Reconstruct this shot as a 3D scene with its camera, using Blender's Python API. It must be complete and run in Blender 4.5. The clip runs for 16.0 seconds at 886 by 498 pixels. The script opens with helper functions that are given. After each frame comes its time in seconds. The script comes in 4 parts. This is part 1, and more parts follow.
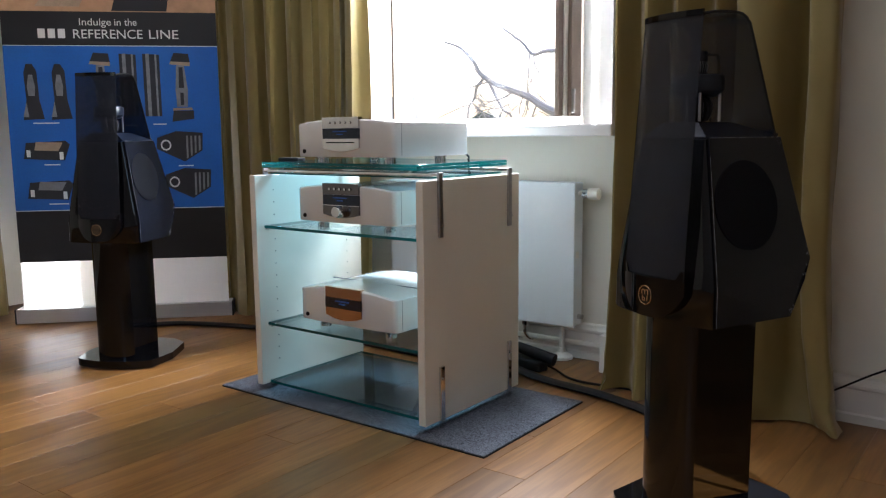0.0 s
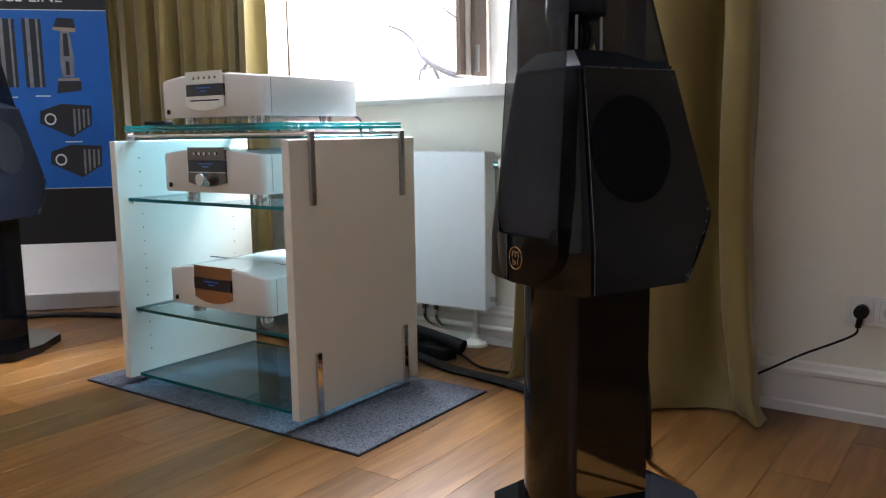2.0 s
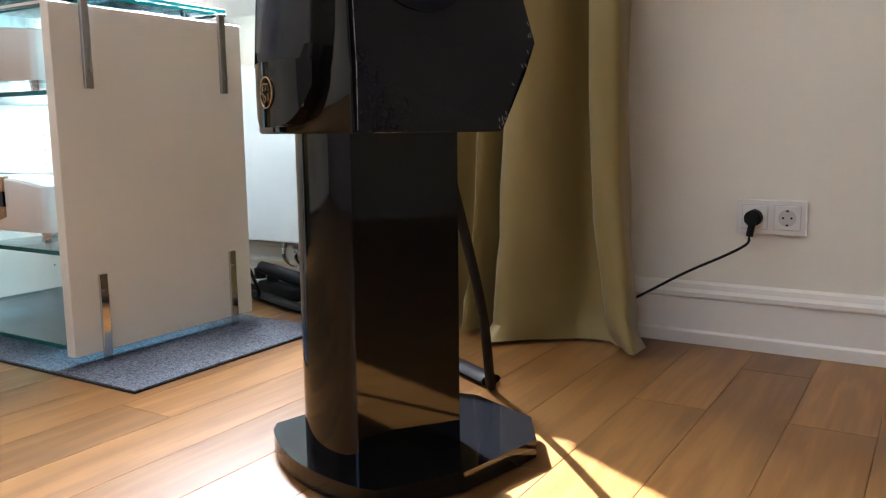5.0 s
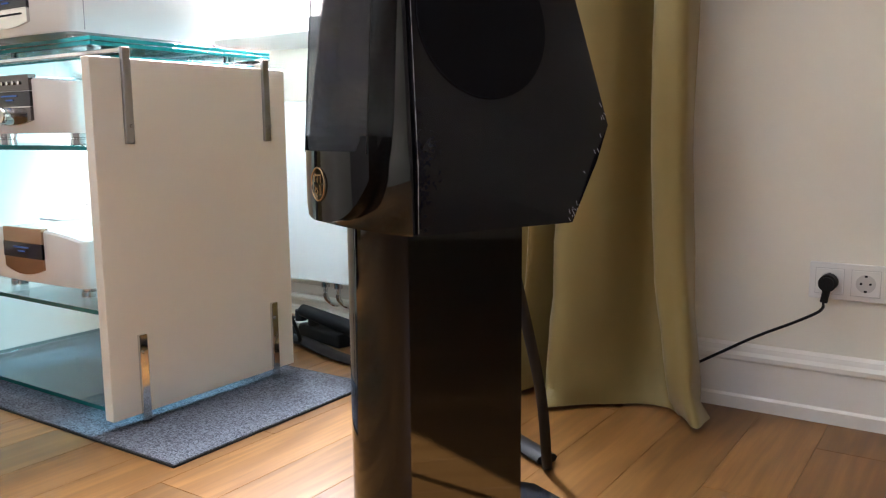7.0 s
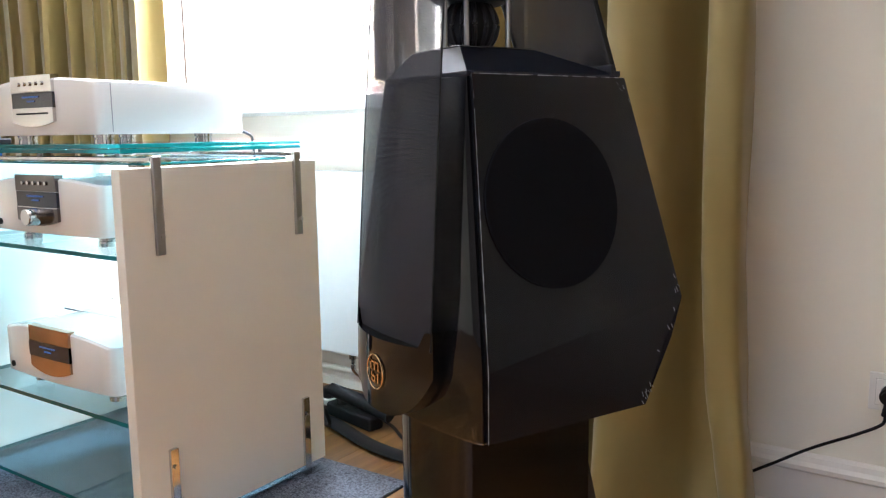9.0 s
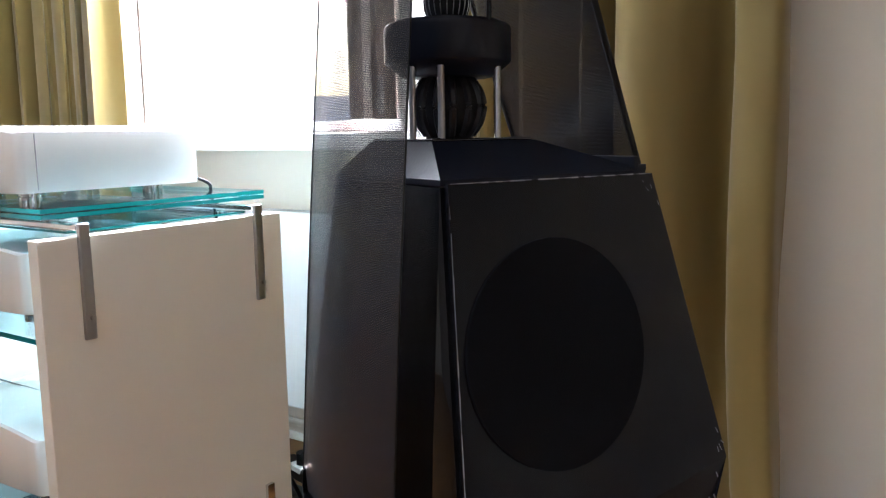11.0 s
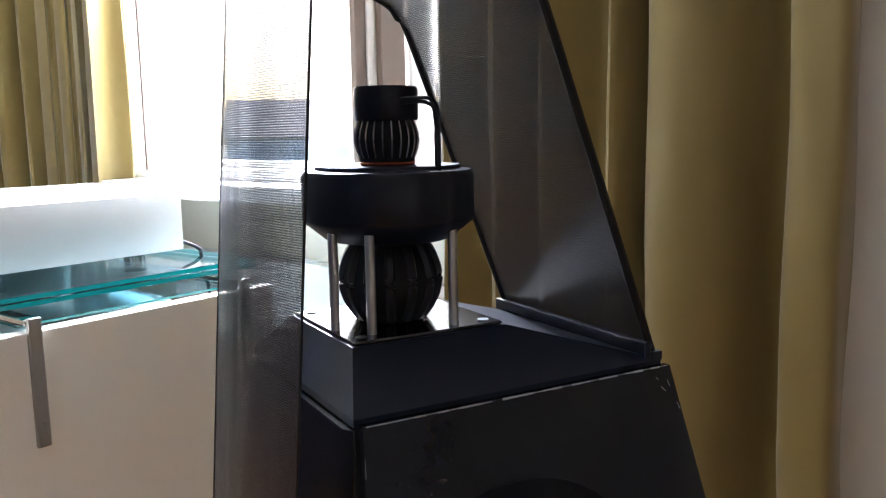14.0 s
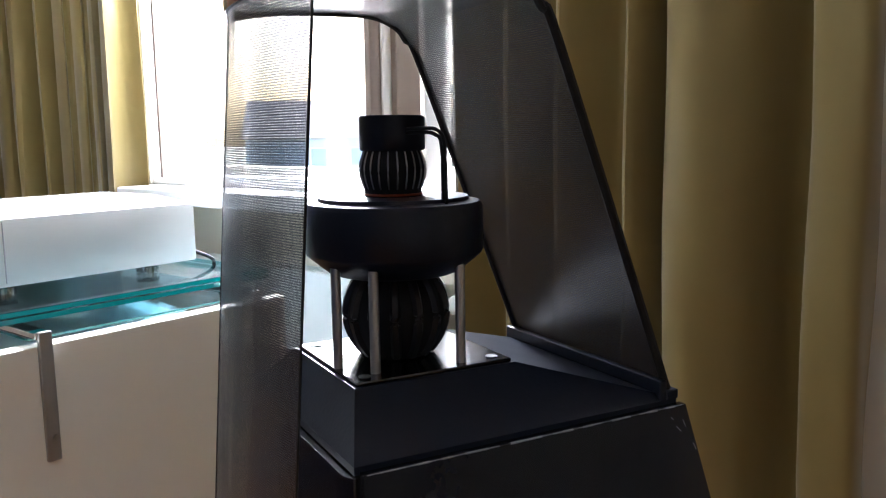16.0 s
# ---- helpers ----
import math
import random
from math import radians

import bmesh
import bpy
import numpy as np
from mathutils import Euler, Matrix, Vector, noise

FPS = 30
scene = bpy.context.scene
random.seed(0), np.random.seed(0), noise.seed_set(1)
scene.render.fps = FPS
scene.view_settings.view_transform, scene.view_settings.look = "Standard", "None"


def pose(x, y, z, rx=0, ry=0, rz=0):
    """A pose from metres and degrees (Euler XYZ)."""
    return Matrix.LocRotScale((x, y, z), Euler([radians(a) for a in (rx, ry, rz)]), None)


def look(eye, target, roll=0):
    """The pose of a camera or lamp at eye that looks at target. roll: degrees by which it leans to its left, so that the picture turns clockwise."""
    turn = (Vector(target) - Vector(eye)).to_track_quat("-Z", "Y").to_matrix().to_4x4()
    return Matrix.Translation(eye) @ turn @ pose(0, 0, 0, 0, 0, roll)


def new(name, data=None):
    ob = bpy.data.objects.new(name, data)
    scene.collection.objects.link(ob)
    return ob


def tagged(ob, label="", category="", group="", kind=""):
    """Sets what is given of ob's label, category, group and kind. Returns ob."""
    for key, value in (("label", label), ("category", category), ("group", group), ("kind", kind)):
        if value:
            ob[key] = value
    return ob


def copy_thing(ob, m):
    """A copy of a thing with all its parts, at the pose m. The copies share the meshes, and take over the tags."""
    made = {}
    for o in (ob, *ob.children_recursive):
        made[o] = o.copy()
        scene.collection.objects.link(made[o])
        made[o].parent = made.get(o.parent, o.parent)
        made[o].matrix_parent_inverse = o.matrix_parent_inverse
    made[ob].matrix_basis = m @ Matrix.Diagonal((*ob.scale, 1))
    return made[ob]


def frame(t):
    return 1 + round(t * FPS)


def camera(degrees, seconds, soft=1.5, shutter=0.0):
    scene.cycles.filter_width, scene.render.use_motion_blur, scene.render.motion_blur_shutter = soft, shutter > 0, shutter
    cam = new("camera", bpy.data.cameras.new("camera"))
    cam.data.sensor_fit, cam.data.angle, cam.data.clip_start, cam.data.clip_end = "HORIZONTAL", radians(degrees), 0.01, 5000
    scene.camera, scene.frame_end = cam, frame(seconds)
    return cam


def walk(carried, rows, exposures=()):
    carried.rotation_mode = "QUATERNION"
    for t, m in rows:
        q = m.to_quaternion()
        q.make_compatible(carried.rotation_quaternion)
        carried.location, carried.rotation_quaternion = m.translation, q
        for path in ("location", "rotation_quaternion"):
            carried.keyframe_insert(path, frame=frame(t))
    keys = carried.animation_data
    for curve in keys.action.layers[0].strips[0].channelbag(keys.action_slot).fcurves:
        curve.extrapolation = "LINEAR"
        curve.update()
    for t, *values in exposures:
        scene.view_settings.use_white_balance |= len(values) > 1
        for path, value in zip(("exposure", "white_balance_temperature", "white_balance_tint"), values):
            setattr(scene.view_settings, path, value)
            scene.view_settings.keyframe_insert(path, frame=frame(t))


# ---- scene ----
cam = camera(57.0, 16.0, soft=1.2)
PATH = [
    (0, (0.257, -0.047, 0.997), (-0.94, 1.53, 0.719), -0.6),
    (0.5, (0.271, -0.008, 0.978), (-0.922, 1.572, 0.699), -0.6),
    (1, (0.289, 0.081, 0.948), (-0.9, 1.665, 0.668), -0.7),
    (1.5, (0.283, 0.222, 0.911), (-0.897, 1.811, 0.628), -0.8),
    (2, (0.289, 0.362, 0.864), (-0.845, 1.984, 0.581), -0.8),
    (2.5, (0.306, 0.503, 0.822), (-0.758, 2.173, 0.538), -0.7),
    (3, (0.322, 0.64, 0.73), (-0.697, 2.337, 0.444), -0.7),
    (3.5, (0.336, 0.74, 0.656), (-0.682, 2.437, 0.369), -0.7),
    (3.7, (0.343, 0.774, 0.62), (-0.68, 2.468, 0.332), -0.7),
    (5.8, (0.347, 0.869, 0.553), (-0.701, 2.546, 0.259), -0.6),
    (6, (0.331, 0.876, 0.576), (-0.733, 2.544, 0.283), -0.6),
    (6.5, (0.288, 0.91, 0.641), (-0.803, 2.561, 0.35), -0.5),
    (7, (0.25, 0.933, 0.684), (-0.855, 2.575, 0.397), -0.5),
    (7.5, (0.224, 0.94, 0.726), (-0.897, 2.573, 0.441), -0.5),
    (8, (0.195, 0.956, 0.791), (-0.939, 2.579, 0.507), -0.6),
    (8.5, (0.166, 0.97, 0.847), (-0.965, 2.595, 0.565), -0.6),
    (9, (0.133, 0.984, 0.915), (-0.993, 2.613, 0.632), -0.8),
    (9.2, (0.13, 0.992, 0.937), (-0.993, 2.622, 0.654), -0.8),
    (11.3, (-0.022, 1.27, 1.038), (-1.131, 2.911, 0.756), -0.9),
    (11.5, (-0.028, 1.291, 1.047), (-1.132, 2.935, 0.765), -0.9),
    (12, (-0.037, 1.337, 1.06), (-1.144, 2.98, 0.78), -1.0),
    (12.5, (-0.042, 1.374, 1.082), (-1.174, 2.999, 0.807), -0.9),
    (13, (-0.05, 1.418, 1.106), (-1.215, 3.02, 0.83), -1.0),
    (13.5, (-0.056, 1.449, 1.13), (-1.248, 3.032, 0.854), -0.9),
    (14, (-0.069, 1.468, 1.152), (-1.279, 3.036, 0.873), -1.0),
    (14.5, (-0.066, 1.477, 1.17), (-1.284, 3.04, 0.893), -0.9),
    (15, (-0.068, 1.484, 1.17), (-1.293, 3.04, 0.894), -0.9),
    (15.5, (-0.073, 1.484, 1.17), (-1.307, 3.033, 0.893), -0.9),
    (16, (-0.077, 1.49, 1.172), (-1.32, 3.032, 0.895), -0.9),
]
walk(cam, [(t, look(eye, target, roll)) for t, eye, target, roll in PATH],
     exposures=[(0.0, 2.68, 5610, 13), (2.5, 3.05, 5580, 13), (3.7, 3.5, 5650, 13), (5.8, 3.7, 5700, 13), (7.0, 3.88, 5700, 13), (9.0, 4.02, 5570, 13), (11.5, 3.66, 5510, 13), (13.5, 3.66, 5510, 13), (14.5, 3.42, 5450, 13), (16.0, 3.2, 5450, 13)])

# world, sun and exposure
SUN_DIR = Vector((0.88, -0.505, -0.80)).normalized()
wd = bpy.data.worlds.new("daylight")
scene.world = wd
wd.use_nodes = True
sky = wd.node_tree.nodes.new("ShaderNodeTexSky")
sky.sky_type, sky.sun_disc, sky.dust_density, sky.ozone_density = "NISHITA", False, 6.0, 0.3
sky.sun_elevation, sky.sun_rotation = radians(38), math.atan2(-SUN_DIR.x, -SUN_DIR.y)
wd.node_tree.links.new(sky.outputs[0], wd.node_tree.nodes["Background"].inputs[0])
wd.node_tree.nodes["Background"].inputs[1].default_value = 0.15
sun_data = bpy.data.lights.new("sun", "SUN")
sun_data.energy, sun_data.angle, sun_data.color = 5.0, radians(0.6), (1.0, 0.95, 0.86)
sun = new("sun", sun_data)
sun.matrix_world = look((-8, 6, 8), Vector((-8, 6, 8)) + SUN_DIR)
# daylight of the upper sky, in the top of the window opening
day = bpy.data.lights.new("window_daylight", "AREA")
day.shape, day.size, day.size_y, day.energy, day.color = "RECTANGLE", 1.05, 0.5, 48.0, (1.0, 0.985, 0.96)
new("window_daylight", day).matrix_world = look((-1.83, 3.30, 2.02), (-0.2, 0.2, 0.6))


# ---- materials ----
def mat(name, color, rough=0.5, metal=0.0, coat=0.0, spec=0.5):
    m = bpy.data.materials.new(name)
    m.use_nodes = True
    b = m.node_tree.nodes["Principled BSDF"]
    b.inputs["Base Color"].default_value = (*color, 1)
    b.inputs["Roughness"].default_value = rough
    b.inputs["Metallic"].default_value = metal
    b.inputs["Coat Weight"].default_value = coat
    b.inputs["Coat Roughness"].default_value = 0.04
    b.inputs["Specular IOR Level"].default_value = spec
    return m


def nodes(m):
    return m.node_tree.nodes, m.node_tree.links, m.node_tree.nodes["Principled BSDF"]


def vary(m, scale=6.0, amount=0.12, fine=90.0, bump=0.05, stretch=(1, 1, 1), rough=0.08):
    """Two scales of colour change, a fine bump and uneven gloss."""
    n, l, b = nodes(m)
    co = n.new("ShaderNodeTexCoord")
    mp = n.new("ShaderNodeMapping")
    mp.inputs["Scale"].default_value = stretch
    l.new(co.outputs["Object"], mp.inputs[0])
    big, small = n.new("ShaderNodeTexNoise"), n.new("ShaderNodeTexNoise")
    big.inputs["Scale"].default_value, small.inputs["Scale"].default_value = scale, fine
    big.inputs["Detail"].default_value, small.inputs["Detail"].default_value = 4, 3
    l.new(mp.outputs[0], big.inputs[0]), l.new(mp.outputs[0], small.inputs[0])
    col = tuple(b.inputs["Base Color"].default_value)
    ramp = n.new("ShaderNodeMix")
    ramp.data_type = "RGBA"
    ramp.inputs[6].default_value = tuple(c * (1 - amount) for c in col[:3]) + (1,)
    ramp.inputs[7].default_value = tuple(min(1, c * (1 + amount)) for c in col[:3]) + (1,)
    add = n.new("ShaderNodeMath")
    add.operation = "MULTIPLY_ADD"
    add.inputs[1].default_value, add.inputs[2].default_value = 0.35, 0.0
    l.new(small.outputs[0], add.inputs[0])
    sm = n.new("ShaderNodeMath")
    sm.operation = "MULTIPLY_ADD"
    sm.inputs[1].default_value = 0.65
    l.new(big.outputs[0], sm.inputs[0]), l.new(add.outputs[0], sm.inputs[2])
    l.new(sm.outputs[0], ramp.inputs[0])
    l.new(ramp.outputs[2], b.inputs["Base Color"])
    r = n.new("ShaderNodeMapRange")
    r0 = b.inputs["Roughness"].default_value
    r.inputs[3].default_value, r.inputs[4].default_value = max(0.01, r0 - rough), r0 + rough
    l.new(big.outputs[0], r.inputs[0]), l.new(r.outputs[0], b.inputs["Roughness"])
    if bump:
        bp = n.new("ShaderNodeBump")
        bp.inputs["Strength"].default_value, bp.inputs["Distance"].default_value = bump, 0.002
        l.new(small.outputs[0], bp.inputs["Height"]), l.new(bp.outputs[0], b.inputs["Normal"])
    return m


def oak():
    m = mat("oiled_oak", (0.36, 0.17, 0.065), 0.4, spec=0.3)
    n, l, b = nodes(m)
    co, info = n.new("ShaderNodeTexCoord"), n.new("ShaderNodeObjectInfo")
    off = n.new("ShaderNodeVectorMath")
    off.operation = "MULTIPLY_ADD"
    off.inputs[1].default_value = (1, 1, 1)
    sc = n.new("ShaderNodeVectorMath")
    sc.operation = "SCALE"
    sc.inputs[0].default_value = (7, 31, 13)
    l.new(info.outputs["Random"], sc.inputs["Scale"])
    l.new(co.outputs["Object"], off.inputs[0]), l.new(sc.outputs[0], off.inputs[2])
    mp = n.new("ShaderNodeMapping")
    mp.inputs["Scale"].default_value = (7, 0.7, 7)
    l.new(off.outputs[0], mp.inputs[0])
    warp = n.new("ShaderNodeTexNoise")
    warp.inputs["Scale"].default_value, warp.inputs["Detail"].default_value = 1.6, 3
    l.new(mp.outputs[0], warp.inputs[0])
    wave = n.new("ShaderNodeMath")
    wave.operation = "MULTIPLY"
    wave.inputs[1].default_value = 30
    l.new(warp.outputs[0], wave.inputs[0])
    sine = n.new("ShaderNodeMath")
    sine.operation = "SINE"
    l.new(wave.outputs[0], sine.inputs[0])
    fine = n.new("ShaderNodeTexNoise")
    fine.inputs["Scale"].default_value, fine.inputs["Detail"].default_value, fine.inputs["Roughness"].default_value = 16, 7, 0.68
    streak = n.new("ShaderNodeMapping")
    streak.inputs["Scale"].default_value = (1, 0.35, 1)
    l.new(mp.outputs[0], streak.inputs[0]), l.new(streak.outputs[0], fine.inputs[0])
    soft_fine = n.new("ShaderNodeMapRange")
    soft_fine.inputs[3].default_value, soft_fine.inputs[4].default_value = 0.18, 0.82
    l.new(fine.outputs[0], soft_fine.inputs[0])
    mixv = n.new("ShaderNodeMath")
    mixv.operation = "MULTIPLY_ADD"
    mixv.inputs[1].default_value = 0.1
    l.new(sine.outputs[0], mixv.inputs[0]), l.new(soft_fine.outputs[0], mixv.inputs[2])
    ramp = n.new("ShaderNodeValToRGB")
    e = ramp.color_ramp.elements
    e[0].position, e[0].color = 0.22, (0.15, 0.062, 0.0135, 1)
    e[1].position, e[1].color = 0.8, (0.355, 0.18, 0.052, 1)
    mid = e.new(0.5)
    mid.color = (0.24, 0.112, 0.028, 1)
    l.new(mixv.outputs[0], ramp.inputs[0])
    hsv = n.new("ShaderNodeHueSaturation")
    val = n.new("ShaderNodeMapRange")
    val.inputs[3].default_value, val.inputs[4].default_value = 0.54, 1.0
    l.new(info.outputs["Random"], val.inputs[0]), l.new(val.outputs[0], hsv.inputs["Value"])
    l.new(ramp.outputs[0], hsv.inputs["Color"]), l.new(hsv.outputs[0], b.inputs["Base Color"])
    rr = n.new("ShaderNodeMapRange")
    rr.inputs[3].default_value, rr.inputs[4].default_value = 0.29, 0.46
    l.new(fine.outputs[0], rr.inputs[0]), l.new(rr.outputs[0], b.inputs["Roughness"])
    bp = n.new("ShaderNodeBump")
    bp.inputs["Strength"].default_value, bp.inputs["Distance"].default_value = 0.05, 0.0006
    l.new(mixv.outputs[0], bp.inputs["Height"]), l.new(bp.outputs[0], b.inputs["Normal"])
    return m


def fabric(name, color, through_light, rough=0.7, weave=900.0, sheen=0.2):
    """Cloth that lets some light through."""
    m = vary(mat(name, color, rough), 3.0, 0.12, 60.0, 0.1, (1, 1, 0.25))
    n, l, b = nodes(m)
    b.inputs["Sheen Weight"].default_value = sheen
    tr, mx = n.new("ShaderNodeBsdfTranslucent"), n.new("ShaderNodeMixShader")
    tr.inputs[0].default_value = tuple(min(1, c * 1.3) for c in color) + (1,)
    mx.inputs[0].default_value = through_light
    out = n["Material Output"]
    l.new(b.outputs[0], mx.inputs[1]), l.new(tr.outputs[0], mx.inputs[2]), l.new(mx.outputs[0], out.inputs[0])
    return m


def perforated(name, pitch, edge):
    """Black sheet metal with close rows of round holes, laid out on the sheet's own UV in metres."""
    m = mat(name, (0.012, 0.0145, 0.025), 0.38, spec=0.42)
    n, l, b = nodes(m)
    co, sep = n.new("ShaderNodeTexCoord"), n.new("ShaderNodeSeparateXYZ")
    l.new(co.outputs["UV"], sep.inputs[0])
    sines = []
    for source, step in ((sep.outputs["X"], pitch * 0.85), (sep.outputs["Y"], pitch)):
        k, s = n.new("ShaderNodeMath"), n.new("ShaderNodeMath")
        k.operation, s.operation = "MULTIPLY", "SINE"
        k.inputs[1].default_value = 2 * math.pi / step
        l.new(source, k.inputs[0]), l.new(k.outputs[0], s.inputs[0])
        sines.append(s)
    w = n.new("ShaderNodeMath")
    w.operation = "MULTIPLY_ADD"
    w.inputs[1].default_value = 1.0
    l.new(sines[0].outputs[0], w.inputs[0]), l.new(sines[1].outputs[0], w.inputs[2])
    th = n.new("ShaderNodeMapRange")
    th.inputs[4].default_value = 0.7
    th.inputs[1].default_value, th.inputs[2].default_value = edge - 0.4, edge + 0.4
    l.new(w.outputs[0], th.inputs[0])
    tp, mx = n.new("ShaderNodeBsdfTransparent"), n.new("ShaderNodeMixShader")
    l.new(th.outputs[0], mx.inputs[0]), l.new(b.outputs[0], mx.inputs[1]), l.new(tp.outputs[0], mx.inputs[2])
    l.new(mx.outputs[0], n["Material Output"].inputs[0])
    return m


OAK = oak()
WALL = vary(mat("wall_paint", (0.80, 0.765, 0.655), 0.75), 1.5, 0.03, 120, 0.12)
# unseen south wall, darkened so the gloss reflects a dim room
DARKWALL = vary(mat("unseen_wall_dark", (0.16, 0.145, 0.13), 0.7), 1.5, 0.1, 120, 0.1)
CEIL = vary(mat("ceiling_paint", (0.8, 0.79, 0.77), 0.8), 1.5, 0.02, 120, 0.1)
TRIM = vary(mat("white_lacquer_trim", (0.79, 0.75, 0.68), 0.4), 2.0, 0.03, 60, 0.05)
WINPAINT = vary(mat("window_paint", (0.8, 0.79, 0.76), 0.35), 3.0, 0.03, 60, 0.05)
# the brown stands for shade on the casement edges
SHADEBROWN = vary(mat("shaded_casement_edge", (0.22, 0.17, 0.13), 0.45), 5.0, 0.15, 60, 0.1, (1, 1, 0.1))
RADW = vary(mat("radiator_enamel", (0.74, 0.76, 0.76), 0.32), 3.0, 0.03, 60, 0.03)
CREAM = vary(mat("white_panel", (0.79, 0.755, 0.66), 0.3, coat=0.2), 3.0, 0.02, 150, 0.02, rough=0.03)
UNITW = vary(mat("white_gloss_metal", (0.84, 0.84, 0.82), 0.16, coat=0.5), 3.0, 0.02, 150, 0.0, rough=0.04)
CHROME = vary(mat("chrome", (0.62, 0.61, 0.6), 0.06, 1.0), 9.0, 0.05, 60, 0.0, rough=0.02)
STEEL = vary(mat("brushed_steel", (0.42, 0.41, 0.40), 0.3, 1.0), 9.0, 0.1, 200, 0.05, (1, 1, 0.05))
GOLD = vary(mat("gold_badge", (0.75, 0.55, 0.33), 0.22, 1.0), 9.0, 0.08, 60, 0.0)
COPPER = vary(mat("coppery_fascia", (0.42, 0.27, 0.17), 0.14, 1.0), 9.0, 0.06, 60, 0.0, rough=0.04)
# chrome with the dark room's reflection put into its colour
DARKCHROME = vary(mat("chrome_dark_reflection", (0.14, 0.13, 0.125), 0.1, 1.0), 9.0, 0.08, 60, 0.0, rough=0.03)
DISPLAY = mat("display_glass", (0.003, 0.007, 0.022), 0.06, coat=0.1)
GLOSS = vary(mat("piano_black", (0.0026, 0.0028, 0.0036), 0.05, spec=0.36), 8.0, 0.1, 60, 0.0, rough=0.025)
SATIN = vary(mat("dark_blue_grey_satin", (0.0065, 0.008, 0.0135), 0.25, spec=0.32), 5.0, 0.2, 160, 0.0, rough=0.03)
CLOTH = vary(mat("black_speaker_cloth", (0.0065, 0.007, 0.0095), 0.95, spec=0.1), 9.0, 0.2, 900, 0.2)
MATTE = vary(mat("black_cast_metal", (0.0045, 0.0072, 0.0165), 0.36, spec=0.32), 9.0, 0.15, 300, 0.06)
CAPTOP = vary(mat("black_anodised_plate", (0.11, 0.11, 0.12), 0.16, 1.0), 9.0, 0.15, 300, 0.03)
RUBBER = vary(mat("black_rubber", (0.006, 0.0062, 0.007), 0.62, spec=0.25), 20.0, 0.2, 200, 0.1)
LAMELLA = vary(mat("carbon_lamella", (0.02, 0.02, 0.023), 0.3, 0.4), 40.0, 0.3, 300, 0.05, (1, 1, 0.1))
COPPERLINE = mat("orange_insulation", (0.45, 0.08, 0.02), 0.4)
# grey for scuffs, painted edge highlights and unit seams
GREYLINE = mat("grey_line", (0.3, 0.3, 0.31), 0.6)
YELLOW = mat("yellow_plastic", (0.7, 0.55, 0.03), 0.5)
MESH = perforated("perforated_black_sheet", 0.0015, 0.12)


def carpet_loops():
    m = mat("grey_carpet_tile", (0.1, 0.108, 0.125), 0.95, spec=0.1)
    n, l, b = nodes(m)
    co, vo, ns, ramp, bp = [n.new("ShaderNode" + k) for k in ("TexCoord", "TexVoronoi", "TexNoise", "ValToRGB", "Bump")]
    vo.inputs["Scale"].default_value, ns.inputs["Scale"].default_value = 300, 14
    l.new(co.outputs["Object"], vo.inputs["Vector"]), l.new(co.outputs["Object"], ns.inputs["Vector"])
    mx = n.new("ShaderNodeMath")
    mx.operation = "MULTIPLY_ADD"
    mx.inputs[1].default_value = 0.25
    l.new(ns.outputs[0], mx.inputs[0]), l.new(vo.outputs["Color"], mx.inputs[2])
    e = ramp.color_ramp.elements
    e[0].position, e[0].color = 0.2, (0.034, 0.038, 0.047, 1)
    e[1].position, e[1].color = 1.1, (0.19, 0.205, 0.24, 1)
    l.new(mx.outputs[0], ramp.inputs[0]), l.new(ramp.outputs[0], b.inputs["Base Color"])
    bp.inputs["Strength"].default_value, bp.inputs["Distance"].default_value = 0.8, 0.003
    l.new(vo.outputs["Distance"], bp.inputs["Height"]), l.new(bp.outputs[0], b.inputs["Normal"])
    return m


MAT = carpet_loops()
MATEDGE = mat("black_carpet_backing", (0.01, 0.01, 0.011), 0.8)
GLASSEDGE = fabric("green_glass_edge", (0.006, 0.075, 0.07), 0.25, 0.12, sheen=0.0)
CURTAIN = fabric("olive_satin_curtain", (0.226, 0.168, 0.047), 0.1, 0.45)
ALU = vary(mat("aluminium_cassette", (0.55, 0.56, 0.57), 0.35, 0.6), 8.0, 0.05, 200, 0.03)
BANBLUE = vary(mat("blue_print", (0.016, 0.115, 0.46), 0.45), 2.5, 0.35, 100, 0.02)
BANBLACK = vary(mat("black_print", (0.012, 0.012, 0.014), 0.5), 4.0, 0.1, 100, 0.02)
BANWHITE = fabric("white_banner_foil", (0.8, 0.8, 0.78), 0.6, 0.5, sheen=0.0)
BANPHOTO = vary(mat("warm_photo_print", (0.42, 0.24, 0.13), 0.45), 5.0, 0.6, 20, 0.0)
PRINTW = mat("white_print", (0.7, 0.7, 0.68), 0.5)
PRINTG = vary(mat("grey_print", (0.2, 0.2, 0.205), 0.5), 25.0, 0.6, 120, 0.0)
PRINTD = vary(mat("dark_print", (0.02, 0.02, 0.025), 0.5), 25.0, 0.5, 120, 0.0)
PRINTT = vary(mat("tan_print", (0.34, 0.25, 0.17), 0.5), 25.0, 0.5, 120, 0.0)
PLASTICW = vary(mat("white_socket_plastic", (0.76, 0.75, 0.71), 0.3), 20.0, 0.03, 200, 0.0)
PLASTICG = mat("grey_socket_well", (0.55, 0.54, 0.51), 0.4)
BARK = vary(mat("bark", (0.2, 0.18, 0.175), 0.9), 8.0, 0.3, 60, 0.5)
BUSH = vary(mat("dark_hedge", (0.045, 0.055, 0.035), 0.9), 2.0, 0.4, 20, 0.4)
PANEGREY = mat("far_pane", (0.45, 0.5, 0.55), 0.2)
